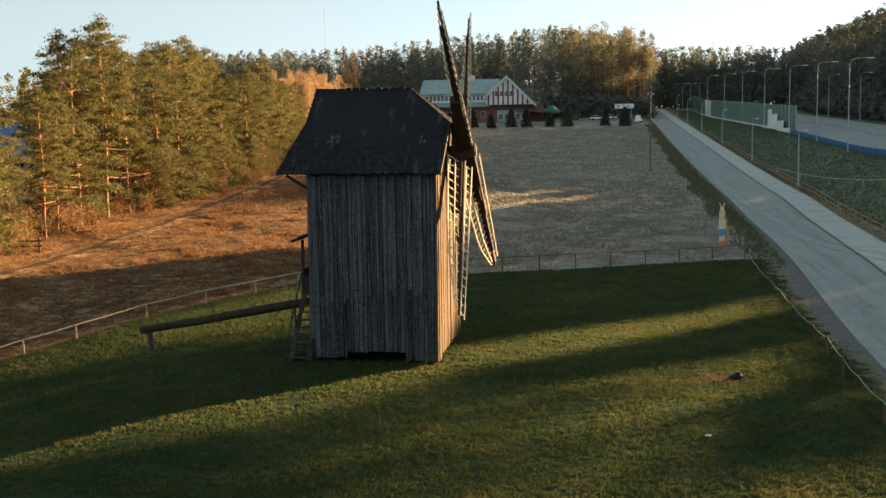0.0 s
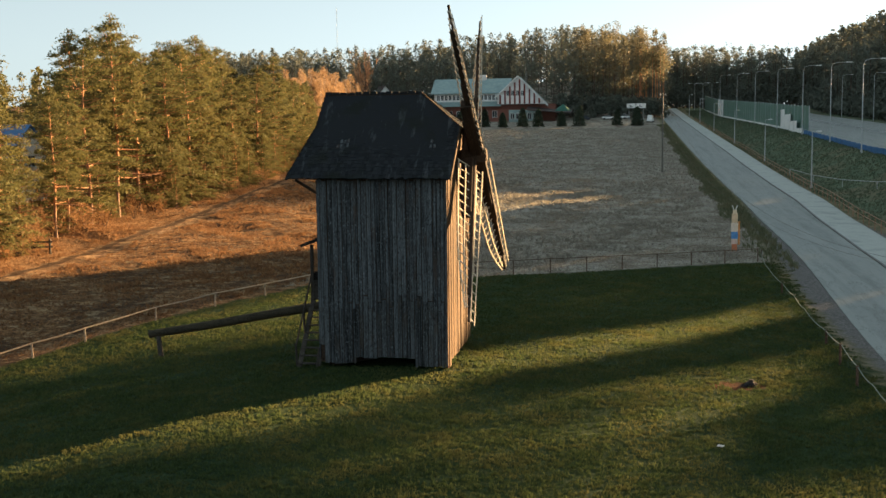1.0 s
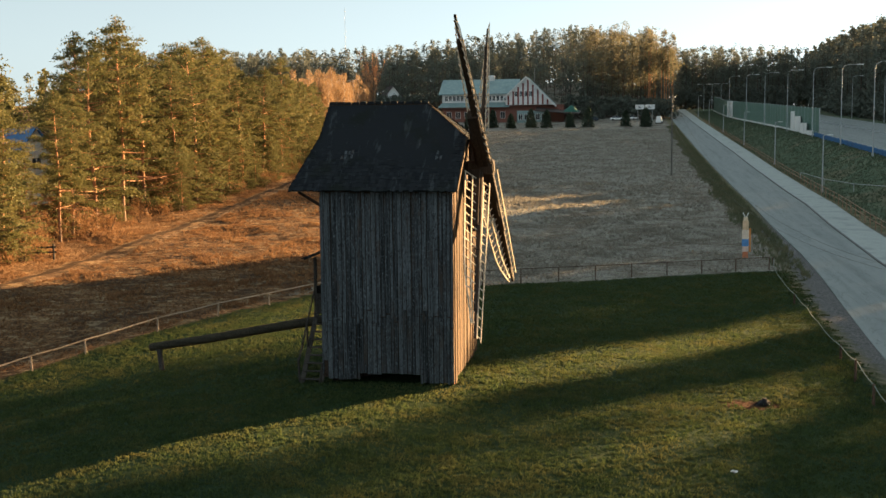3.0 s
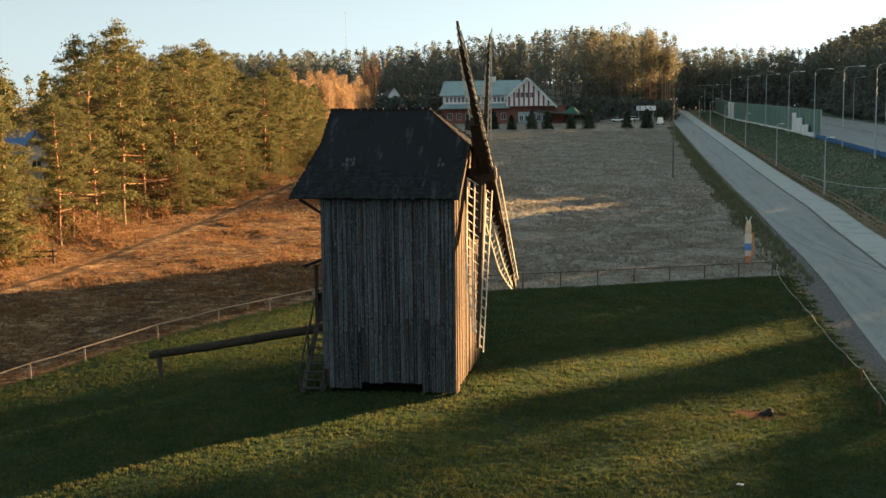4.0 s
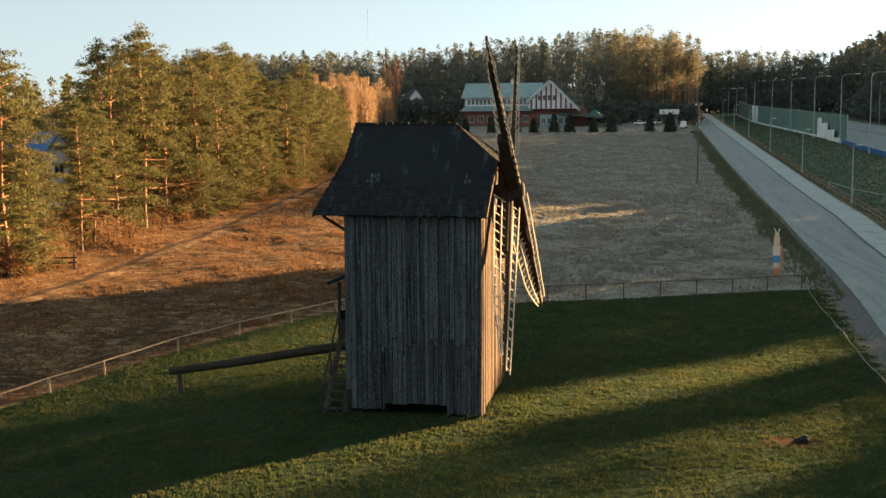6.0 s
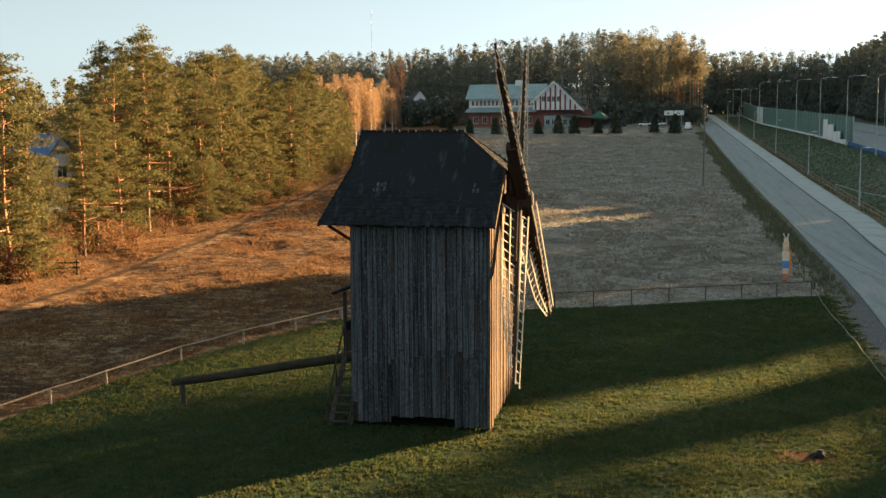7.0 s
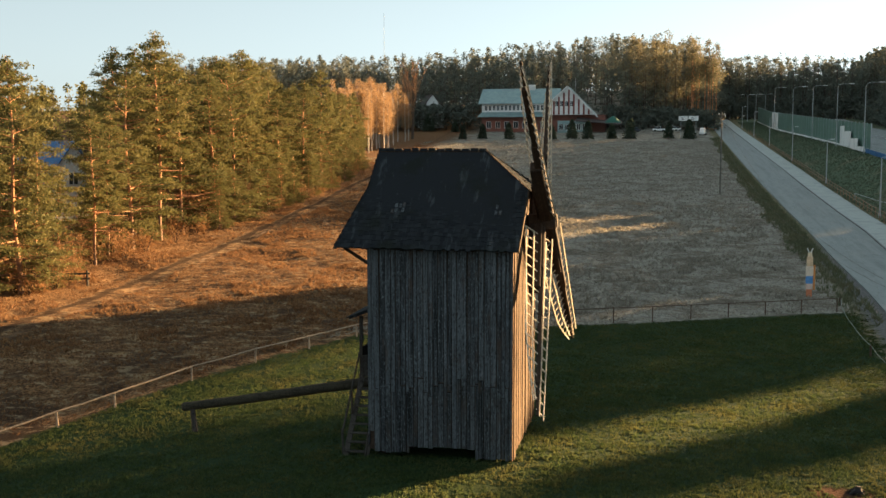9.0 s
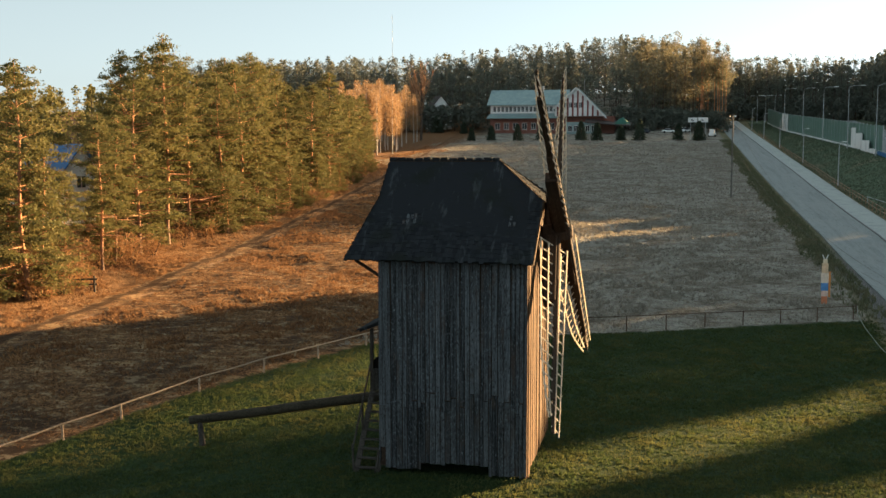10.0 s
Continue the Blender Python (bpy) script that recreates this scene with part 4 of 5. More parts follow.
def wood(name, spots, seed, label, leaf_material, per=170, leaf=0.75, trunk_material=None, lows=(0.0, 0.3), wide=(0.09, 0.16)):
    """Far woods: trunks and lobed, pointed crowns of many trees as one growth. spots: x, y, height and, if given, the share of it that is bare."""
    r = np.random.default_rng(seed)
    all_tris, trunks = [], []
    for x, y, h, *under in spots:
        z = hz(x, y)
        wid = h * r.uniform(*wide)
        low = under[0] if under else r.uniform(*lows)
        trunks.append(tube([(x, y, z - 0.3), (x + r.normal(0, 0.2), y, z + h * 0.94)], [0.2, 0.04], 5))
        k = 22
        f = np.append(r.uniform(0, 1, k - 2) ** 0.85, (0.95, 1.0))
        ang = r.uniform(0, 2 * math.pi, k)
        env = wid * np.clip(1.02 - f ** 2.3, 0.0, 1) * (0.55 + 0.45 * np.minimum(1, f * 4))
        rad = env * np.sqrt(r.uniform(0.1, 1, k))
        mid = np.stack([x + np.cos(ang) * rad, y + np.sin(ang) * rad, z + h * (low + (1 - low) * f)], 1)
        size = 0.16 * wid + 0.3 * env
        pick = r.choice(k, per, p=(size + 0.1) / (size + 0.1).sum())
        pos = mid[pick] + r.normal(size=(per, 3)) * size[pick][:, None] * np.array((0.85, 0.85, 0.6))
        all_tris.append(blades(r, pos, np.full(per, leaf), 0.3, 0.4))
    v, f = join(trunks)
    base = tagged(new(name, mesh_of(name, v, f, trunk_material or M_FARBARK, True)), label, "trees", kind="stuff")
    ob = new("foliage", tri_mesh("foliage", np.concatenate(all_tris), leaf_material))
    ob.parent = base
    tagged(ob, kind="stuff")
    return base


def scatter(seed, n, x0, x1, y0, y1, h0, h1, keep=lambda x, y: True):
    r = np.random.default_rng(seed)
    out = []
    for _ in range(n * 4):
        x, y = r.uniform(x0, x1), r.uniform(y0, y1)
        if keep(x, y):
            out.append((x, y, r.uniform(h0, h1)))
        if len(out) == n:
            break
    return out


# behind the pines at the field edge, the hill behind the inn, and the woods beyond the main road
wood("pine_wood", scatter(31, 270, -150, -58, 20, 330, 13, 18, lambda x, y: x < np.interp(y, EDGE_Y, EDGE_X) - 18 and not (-80 < x < -56 and 66 < y < 97)), 32, "dense pine wood behind the field edge", M_NEEDLE, 520, 0.5, wide=(0.12, 0.19))
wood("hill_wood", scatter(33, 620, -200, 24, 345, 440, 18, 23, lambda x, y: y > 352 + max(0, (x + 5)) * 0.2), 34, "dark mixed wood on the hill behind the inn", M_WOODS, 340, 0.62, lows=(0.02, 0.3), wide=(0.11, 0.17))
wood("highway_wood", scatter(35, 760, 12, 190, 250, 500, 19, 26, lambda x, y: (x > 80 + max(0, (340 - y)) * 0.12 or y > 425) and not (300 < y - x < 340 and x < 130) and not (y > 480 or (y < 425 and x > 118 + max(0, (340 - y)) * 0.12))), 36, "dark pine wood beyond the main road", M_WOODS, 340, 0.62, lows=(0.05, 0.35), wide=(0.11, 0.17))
wood("tall_pines", scatter(51, 34, -8, 15, 350, 385, 23, 28), 52, "tall sunlit pines in the hill wood", M_BIRCHPINE, 560, 0.52, lows=(0.1, 0.4), wide=(0.12, 0.18))
wood("edge_pines", scatter(54, 17, 13, 23.5, 350, 372, 26, 30), 55, "tall bare-stemmed pines at the end of the hill wood", M_BIRCHPINE, 560, 0.48, trunk_material=M_BARK, lows=(0.42, 0.6), wide=(0.07, 0.11))
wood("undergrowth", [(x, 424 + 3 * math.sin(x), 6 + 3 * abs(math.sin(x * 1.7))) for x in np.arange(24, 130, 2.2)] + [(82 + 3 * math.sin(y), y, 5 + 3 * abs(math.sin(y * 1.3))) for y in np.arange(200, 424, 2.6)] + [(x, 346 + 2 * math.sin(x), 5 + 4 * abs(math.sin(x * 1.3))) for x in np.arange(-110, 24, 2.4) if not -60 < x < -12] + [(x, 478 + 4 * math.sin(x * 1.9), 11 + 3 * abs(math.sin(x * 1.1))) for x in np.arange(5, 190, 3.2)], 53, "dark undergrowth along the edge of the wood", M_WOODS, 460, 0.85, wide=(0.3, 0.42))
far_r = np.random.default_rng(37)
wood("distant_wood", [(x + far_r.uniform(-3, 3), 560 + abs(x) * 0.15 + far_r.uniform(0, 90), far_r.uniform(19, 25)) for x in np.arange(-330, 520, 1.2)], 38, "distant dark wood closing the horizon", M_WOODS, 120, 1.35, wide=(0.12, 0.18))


# the belt of trees beyond the main road whose long shadows cross lawn and field
BELT_SLOPE = 1 / math.tan(radians(SUN_AZ))
BELT_U = [-80, -45, -38, -34, -31, -30.4, -19.8, -19.2, -14.4, -13.9, -12.6, -9.7, -4.7, -4.2, -1.3, -0.7, 12, 30, 36, 40, 56, 60, 66, 82, 82.9, 85.7, 86.3, 97.3, 97.8, 100.2, 101.5, 112, 125, 145, 160, 190, 206, 250, 300, 420]
BELT_T = [27, 27, 25, 19.8, 19.8, 21.3, 21.3, 20.0, 20.0, 22.0, 23.1, 24.0, 24.8, 19.8, 19.8, 25.2, 25.6, 25.8, 27.5, 33, 33, 29.5, 27.2, 27.2, 24.3, 24.3, 26.8, 26.8, 25.2, 25.2, 28, 31.5, 34, 37.2, 37.6, 39.5, 45, 45.5, 46, 46]
rb = np.random.default_rng(41)


def belt_top(u):
    return float(min(np.interp(u + k, BELT_U, BELT_T) for k in (-1.5, -0.8, 0.0, 0.8, 1.5)))


belt = []
for bx in (92.0, 97.0, 102.0):
    u = -80.0
    while u < 420:
        uu = u + rb.uniform(-0.3, 0.3)
        y = BELT_SLOPE * bx + uu
        ragged = 0.35 if -35 < uu < 105 else 2.6
        hgt = belt_top(uu) + rb.uniform(-ragged, ragged) + (bx - 92) * 0.27 - hz(bx, y)
        if hgt > 4:
            belt.append((bx + rb.uniform(-0.6, 0.6), y, hgt))
        u += 1.5 if u < 200 else 2.4
UNDER = (((-40, -30, -14, -8.3), (25.4, 25.5, 25.6, 25.7), 38.0, 1700),
         ((9.6, 13, 15, 21, 25, 28, 31, 34, 40, 57), (26.4, 27.2, 28.5, 29.9, 30.9, 30.9, 30.2, 28.8, 27.8, 27.8), 42.0, 1400),
         ((-34, -26, -15, -8), (21.8, 22.6, 23.0, 23.4), 26.5, 12))
for us, lows_z, top_z, leaves in UNDER:
    belt_high = []
    for u in np.arange(us[0], us[-1], 1.0):
        bx = 98.0 + rb.uniform(-2.0, 2.0)
        y = BELT_SLOPE * bx + u
        h = top_z + rb.uniform(-1, 1) - hz(bx, y)
        under = float(np.interp(u, us, lows_z)) + (bx - 92) * 0.27 - hz(bx, y)
        belt_high.append((bx, y, h, under / h))
    wood("bare_trunk_pines", belt_high, 43, "tall bare-trunked pines beyond the main road", M_WOODS, leaves, 0.7, wide=(0.06, 0.09))
wood("tree_belt", belt, 42, "belt of tall trees beyond the main road", M_WOODS, 330, 0.8, lows=(0.0, 0.1), wide=(0.055, 0.085))


def birch(seed, h):
    r = np.random.default_rng(seed)
    lists = [tube([(0, 0, -0.1), (r.normal(0, 0.2), 0, h * 0.5), (r.normal(0, 0.3), r.normal(0, 0.2), h)], [0.16, 0.1, 0.02], 7)]
    for i in range(16):
        z = h * (0.35 + 0.6 * i / 16)
        a = i * 2.4
        lists.append(tube([(0, 0, z), (math.cos(a) * 0.7, math.sin(a) * 0.7, z + 1.4)], [0.035, 0.01], 4))
    n = 2000
    f = r.beta(1.5, 1.4, n)
    a = r.uniform(0, 6.283, n)
    w = 2.3 * np.sin(np.pi * np.clip(0.2 + 0.68 * f, 0, 1)) * np.sqrt(r.uniform(0.05, 1, n)) * (0.75 + 0.25 * np.sin(3 * a + 7 * f))
    pos = np.stack([np.cos(a) * w, np.sin(a) * w, h * (0.24 + 0.76 * f)], 1)
    v, fc = join(lists)
    return mesh_of("trunk", v, fc, M_BIRCHBARK, True), tri_mesh("crown", blades(r, pos, np.full(n, 0.25), 0.3, 0.36), M_BIRCHLEAF)


births = [birch(51, 17.0), birch(52, 15.0), birch(53, 18.0)]
bmodel = {}
for i in range(44):
    y = rt.uniform(222, 300)
    x = float(np.interp(y, [232, 300], [-63, -71])) - rt.uniform(0, 13)
    k = i % 3
    s = rt.uniform(0.85, 1.1)
    m = pose(x, y, hz(x, y), 0, 0, rt.uniform(0, 360)) @ Matrix.Diagonal((s, s, s, 1))
    if k in bmodel:
        copy_thing(bmodel[k], m).matrix_basis = m
    else:
        bmodel[k] = tree_thing("birch_tree", births[k], "slim birch with yellow-orange autumn leaves and white trunk", "tree", "autumn birches", m)


def bare_tree():
    """A tall old tree that has lost most of its leaves: a short bole and a fan of fine rust-coloured twigs."""
    r = np.random.default_rng(58)
    t = tree_thing("bare_tree", (), "tall bare tree with a fan of rust-coloured twigs", "tree", "", pose(-70.7, 300, hz(-70.7, 300)))
    limbs, twigs = [tube([(0, 0, -0.2), (0.2, 0, 6), (0.1, 0.1, 12)], [0.45, 0.36, 0.25], 8)], []
    for i in range(26):
        a, lean = r.uniform(0, 6.283), r.uniform(0.08, 0.5)
        z0, ln = r.uniform(5, 12), r.uniform(9, 15)
        d = Vector((math.cos(a) * lean, math.sin(a) * lean, 1)).normalized()
        q = [Vector((0.15, 0, z0)), Vector((0.15, 0, z0)) + d * ln * 0.5, Vector((0.15, 0, z0)) + d * ln + Vector((0, 0, 0.6))]
        limbs.append(tube(q, [0.16, 0.09, 0.02], 5))
        for k in range(34):
            f = r.uniform(0.3, 1.0)
            b = q[0] + (q[2] - q[0]) * f
            w = Vector((r.normal(0, 0.55), r.normal(0, 0.55), r.uniform(0.6, 1.2))).normalized() * r.uniform(1.0, 2.4)
            twigs.append(tube([b, b + w], [0.035, 0.012], 3))
    for nm, pieces, m in (("trunk", limbs, M_FARBARK), ("twig_crown", twigs, M_TWIG)):
        v, f = join(pieces)
        new(nm, mesh_of(nm, v, f, m)).parent = t


bare_tree()
mast = thing("radio_mast", "very thin pale radio mast far behind the wood", "mast", at=(-209, 800, hz(-209, 800)))
tube_part("shaft", [(0, 0, 0), (0, 0, 77)], [0.12, 0.1], M_STEEL, mast, 6)
for z in (30, 55, 74):
    tube_part("collar", [(0, 0, z - 0.4), (0, 0, z + 0.4)], [0.25, 0.25], M_STEEL, mast, 6)


def spruce(seed, h):
    r = np.random.default_rng(seed)
    n = 1500
    f = r.uniform(0, 1, n) ** 1.2
    tier = np.floor(f * 9) / 9
    a = r.uniform(0, 6.283, n)
    w = h * 0.46 * (1 - f) ** 0.48 * (0.85 + 0.15 * np.sin(3 * a + seed)) * (0.6 + 0.4 * (1 - (f - tier) * 9)) * np.sqrt(r.uniform(0.2, 1, n))
    pos = np.stack([np.cos(a) * w, np.sin(a) * w, h * (0.04 + 0.96 * f)], 1)
    v, fc = tube([(0, 0, -0.1), (0, 0, h * 0.95)], [0.14, 0.02], 6)
    return mesh_of("trunk", v, fc, M_BARK, True), tri_mesh("crown", blades(r, pos, np.full(n, 0.5), -0.2, 0.4), M_SPRUCE)


spruces = [spruce(61, 6.5), spruce(62, 5.6), spruce(63, 7.2)]
smodel = {}
for i, (x, s) in enumerate(((-54, 0.6), (-48.2, 0.8), (-40, 0.7), (-33, 0.85), (-27, 0.8), (-21, 0.8), (-16.1, 0.85), (-9.3, 0.8), (-3.8, 0.85), (7.3, 0.75), (13.2, 1.0))):
    y = 297 + rt.uniform(-2.0, 3.0)
    k = i % 3
    m = pose(x, y, hz(x, y), 0, 0, rt.uniform(0, 360)) @ Matrix.Diagonal((s, s, s, 1))
    if k in smodel:
        copy_thing(smodel[k], m).matrix_basis = m
    else:
        smodel[k] = tree_thing("spruce_tree", spruces[k], "small dark spruce in the row before the inn", "tree", "spruces before the inn", m)


def bush(seed, h):
    r = np.random.default_rng(seed)
    stems = []
    for i in range(9):
        a = r.uniform(0, 6.28)
        stems.append(tube([(0.1 * math.cos(a), 0.1 * math.sin(a), -0.05), (h * 0.45 * math.cos(a) * r.uniform(0.4, 1), h * 0.45 * math.sin(a), h * r.uniform(0.7, 1))], [0.025, 0.008], 4))
    n = 620
    c = r.normal(size=(14, 3)) * np.array((0.36, 0.36, 0.24)) * h + np.array((0, 0, 0.6 * h))
    pos = c[r.integers(0, 14, n)] + r.normal(size=(n, 3)) * 0.2 * h
    pos[:, 2] = np.abs(pos[:, 2])
    v, fc = join(stems)
    return mesh_of("stem", v, fc, M_BEAM, True), tri_mesh("leaves", blades(r, pos, np.full(n, 0.115 * h ** 0.5), 0.3, 0.3), M_BUSH)


bushes = [bush(71, 1.6), bush(72, 2.4), bush(73, 1.1)]
umodel = {}
for i in range(64):
    y = rt.uniform(30, 200) if i > 14 else rt.uniform(32, 66)
    x = float(np.interp(y, EDGE_Y, EDGE_X)) + rt.uniform(-4.0, 1.6)
    k = i % 3
    s = rt.uniform(0.8, 1.3)
    m = pose(x, y, hz(x, y), 0, 0, rt.uniform(0, 360)) @ Matrix.Diagonal((s, s, s, 1))
    if k in umodel:
        copy_thing(umodel[k], m).matrix_basis = m
    else:
        t = thing("bush", "rust-brown leafy bush at the foot of the pines", "bush", "bushes at the wood edge")
        for nm, me in zip(("stem", "foliage"), bushes[k]):
            new(nm, me).parent = t
        t.matrix_basis = m
        umodel[k] = t

rq = np.random.default_rng(77)
for i in range(30):
    y = rq.uniform(38, 104)
    x = float(np.interp(y, EDGE_Y, EDGE_X)) - rq.uniform(0.5, 7.0)
    s = rq.uniform(0.8, 1.5)
    m = pose(x, y, hz(x, y), 0, 0, rq.uniform(0, 360)) @ Matrix.Diagonal((s, s, s * 1.25, 1))
    copy_thing(umodel[i % 3], m).matrix_basis = m


# ---- beside the roads ----
railing = thing("railing", "brown two-bar railing along the pavement", "railing", at=(32, 100, 0))
post_me = None
pr_prev = None
for yy in np.arange(22, 330, 3.0):
    xx = rr(yy) + 3.75
    z0 = hz(xx, yy)
    if post_me is None:
        v, f = tube([(0, 0, -0.1), (0, 0, 1.1)], [0.035, 0.035], 6)
        post_me = mesh_of("post", v, f, M_BROWNRAIL, True)
    piece("post", post_me, railing, pose(xx - 32, yy - 100, z0))
    here = (xx - 32, yy - 100, z0)
    if pr_prev and yy < 260:
        for dz in (1.08, 0.6):
            tube_part("rail", [(pr_prev[0], pr_prev[1], pr_prev[2] + dz), (here[0], here[1], here[2] + dz)], [0.035, 0.035], M_BROWNRAIL, railing, 5)
    pr_prev = here


def street_lamp(x, y, h, arm, head, name, label, group, two=False):
    lp = thing(name, label, "street lamp", group, at=(x, y, hz(x, y)))
    tube_part("pole", [(0, 0, -0.2), (0, 0, h * 0.5), (0, 0, h - arm * 0.35)], [0.11, 0.085, 0.06], M_STEEL, lp, 8)
    for sx in ((1, -1) if two else (1,)):
        pts = [(0, 0, h - arm * 0.36), (0.1 * arm * sx, 0, h - arm * 0.12), (0.4 * arm * sx, 0, h - 0.02), (arm * sx, 0, h)]
        tube_part("arm", pts, [0.055, 0.05, 0.045, 0.04], M_STEEL, lp, 6)
        part("lamp_head", box(bmesh.new(), (min(arm * sx, (arm + head) * sx), -0.16, h - 0.06), (max(arm * sx, (arm + head) * sx), 0.16, h + 0.07), 0.03), M_LAMP, lp)
    part("base", one_box((-0.14, -0.14, -0.1), (0.14, 0.14, 0.5), 0.02), M_STEEL, lp)
    return lp


for yy in (105.6, 156, 210, 262, 312, 362):
    street_lamp(rr(yy) + 4.2, yy, 7.3, 0.45, 0.7, "street_lamp", "short grey street lamp beside the pavement", "lamps along the pavement")
for xx, yy in ((44.2, 131), (44.9, 161), (45.2, 194), (44.4, 226), (43.4, 262), (42.4, 300), (41.2, 345)):
    street_lamp(xx, yy, 13.9, 2.4, 1.1, "highway_lamp", "tall grey curved lamp mast beside the main road", "masts along the main road")
for xx, yy in ((76, 150), (77, 190), (77, 230), (76, 275), (76, 320)):
    street_lamp(xx, yy, 13.0, 2.2, 1.0, "highway_lamp", "tall grey curved lamp mast beside the main road", "masts along the main road")
for xx, yy in ((36.7, 408), (40.1, 412), (43.8, 415)):
    street_lamp(xx, yy, 10.2, 1.7, 0.9, "twin_lamp", "tall twin-armed lamp mast at the far junction", "twin masts", True)

screen = thing("noise_screen", "long green noise screen with white end panels", "noise barrier", at=(46, 194, 0))


def sx_at(y):
    return float(np.interp(y, [194, 402], [46.9, 40.0]))


for yy in np.arange(196, 400, 4.0):
    a, b = sx_at(yy), sx_at(yy + 4)
    z0 = min(hz(a, yy), hz(b, yy + 4))
    end = yy < 201
    panel = part("panel", beam(bmesh.new(), (a - 46, yy - 194 + 0.05, z0 + 3.1), (b - 46, yy - 194 + 3.95, z0 + 3.1), 0.14, 5.2 if not end else 5.4), M_SCREEN, screen)
    part("plinth", beam(bmesh.new(), (a - 46 - 0.05, yy - 194, z0 + 0.2), (b - 46 - 0.05, yy - 194 + 4.0, z0 + 0.3), 0.22, 0.6), M_WHITE, screen)
    part("post", beam(bmesh.new(), (a - 46, yy - 194, z0 - 0.2), (a - 46, yy - 194, z0 + 5.8), 0.18, 0.22), M_STEEL, screen)
for k, (hh, yy) in enumerate(((5.2, 233), (4.6, 223.6), (3.7, 214.4), (2.5, 205.4), (1.2, 196.6))):
    part("end_panel", one_box((-0.35, yy - 194, hz(46, yy) - 0.2), (-0.2, yy - 194 + 8.8, hz(46, yy) + hh), 0.02), M_WHITE, screen, "white stepped end panel")
for yy in (339, 344.5, 350):
    part("end_panel", one_box((sx_at(yy) - 46.4, yy - 194, hz(44, yy) - 0.2), (sx_at(yy) - 46.2, yy - 194 + 4.7, hz(44, yy) + 5.6), 0.02), M_WHITE, screen, "white panel")

barrier = thing("blue_barrier", "low blue parapet along the main road", "barrier", at=(45, 140, 0))
for yy in np.arange(40, 196, 4.0):
    z0 = min(hz(45.8, yy), hz(45.8, yy + 4))
    part("panel", one_box((0.8, yy - 140 + 0.04, z0 - 0.2), (0.95, yy - 140 + 3.96, z0 + 0.95), 0.02), M_BLUE, barrier)
    part("rail", beam(bmesh.new(), (0.86, yy - 140, z0 + 1.08), (0.86, yy - 140 + 4, z0 + 1.08), 0.08, 0.08), M_STEEL, barrier)
median = thing("median_barrier", "grey steel crash barrier in the middle of the main road", "barrier", at=(60, 200, 0))
for yy in np.arange(90, 420, 8.0):
    z0 = min(hz(60, yy), hz(60, yy + 8))
    part("rail", beam(bmesh.new(), (0, yy - 200, z0 + 0.7), (0, yy - 200 + 8, z0 + 0.7), 0.08, 0.32), M_STEEL, median)
    part("post", beam(bmesh.new(), (0, yy - 200, z0 - 0.1), (0, yy - 200, z0 + 0.85), 0.1, 0.1), M_STEEL, median)

def utility_pole(x, y, h, label):
    pole = thing("utility_pole", label, "pole", at=(x, y, hz(x, y)))
    tube_part("shaft", [(0, 0, -0.2), (0, 0, h * 0.5), (0, 0, h)], [0.15, 0.12, 0.09], M_POLE, pole, 8)
    part("crossarm", one_box((-0.5, -0.06, h - 0.55), (0.5, 0.06, h - 0.43), 0.01), M_POLE, pole)
    for sx in (-0.42, 0.42):
        tube_part("insulator", [(sx, 0, h - 0.43), (sx, 0, h - 0.33), (sx, 0, h - 0.2)], [0.05, 0.08, 0.04], M_WHITE, pole, 8)


utility_pole(15.3, 134.5, 12.4, "tall thin weathered utility pole at the field edge")
utility_pole(26.4, -32.0, 8.0, "weathered utility pole beside the road")
for start, to, sag, far in (((15.3, 134.5, 15.0), (23.8, 6.5, 3.3), 5.4, 1.3), ((15.0, 134.4, 11.5), (25.2, 4.0, 3.2), 5.2, 1.28)):
    cable = thing("overhead_cable", "thin pale cable sagging between utility poles over the road", "cable", "overhead cables", at=start)
    a, b = Vector(start), Vector(to)
    pts = [(b - a) * f + Vector((0, 0, -4 * sag * f * (1 - f))) for f in np.linspace(0, far, 40)]
    tube_part("wire", pts, [0.009] * len(pts), M_POLE, cable, 5)


# ---- the inn and the small houses ----
def window(parent, x0, x1, z0, z1, y, frame_m=M_WHITE):
    w = part("window", one_box((x0, y - 0.05, z0), (x1, y - 0.02, z1)), M_GLASS, parent)
    bm = bmesh.new()
    for lo, hi in (((x0 - 0.08, y - 0.09, z0 - 0.08), (x1 + 0.08, y - 0.03, z0)), ((x0 - 0.08, y - 0.09, z1), (x1 + 0.08, y - 0.03, z1 + 0.08)), ((x0 - 0.08, y - 0.09, z0), (x0, y - 0.03, z1)), ((x1, y - 0.09, z0), (x1 + 0.08, y - 0.03, z1)), (((x0 + x1) / 2 - 0.04, y - 0.08, z0), ((x0 + x1) / 2 + 0.04, y - 0.03, z1))):
        box(bm, lo, hi)
    part("frame", bm, frame_m, w)


def slab(points, thick):
    bm = bmesh.new()
    vs = [bm.verts.new(p) for p in points]
    bm.faces.new(vs)
    r = bmesh.ops.extrude_face_region(bm, geom=bm.faces[:])
    bmesh.ops.translate(bm, vec=(0, 0, -thick), verts=[e for e in r["geom"] if isinstance(e, bmesh.types.BMVert)])
    bmesh.ops.recalc_face_normals(bm, faces=bm.faces[:])
    return bm


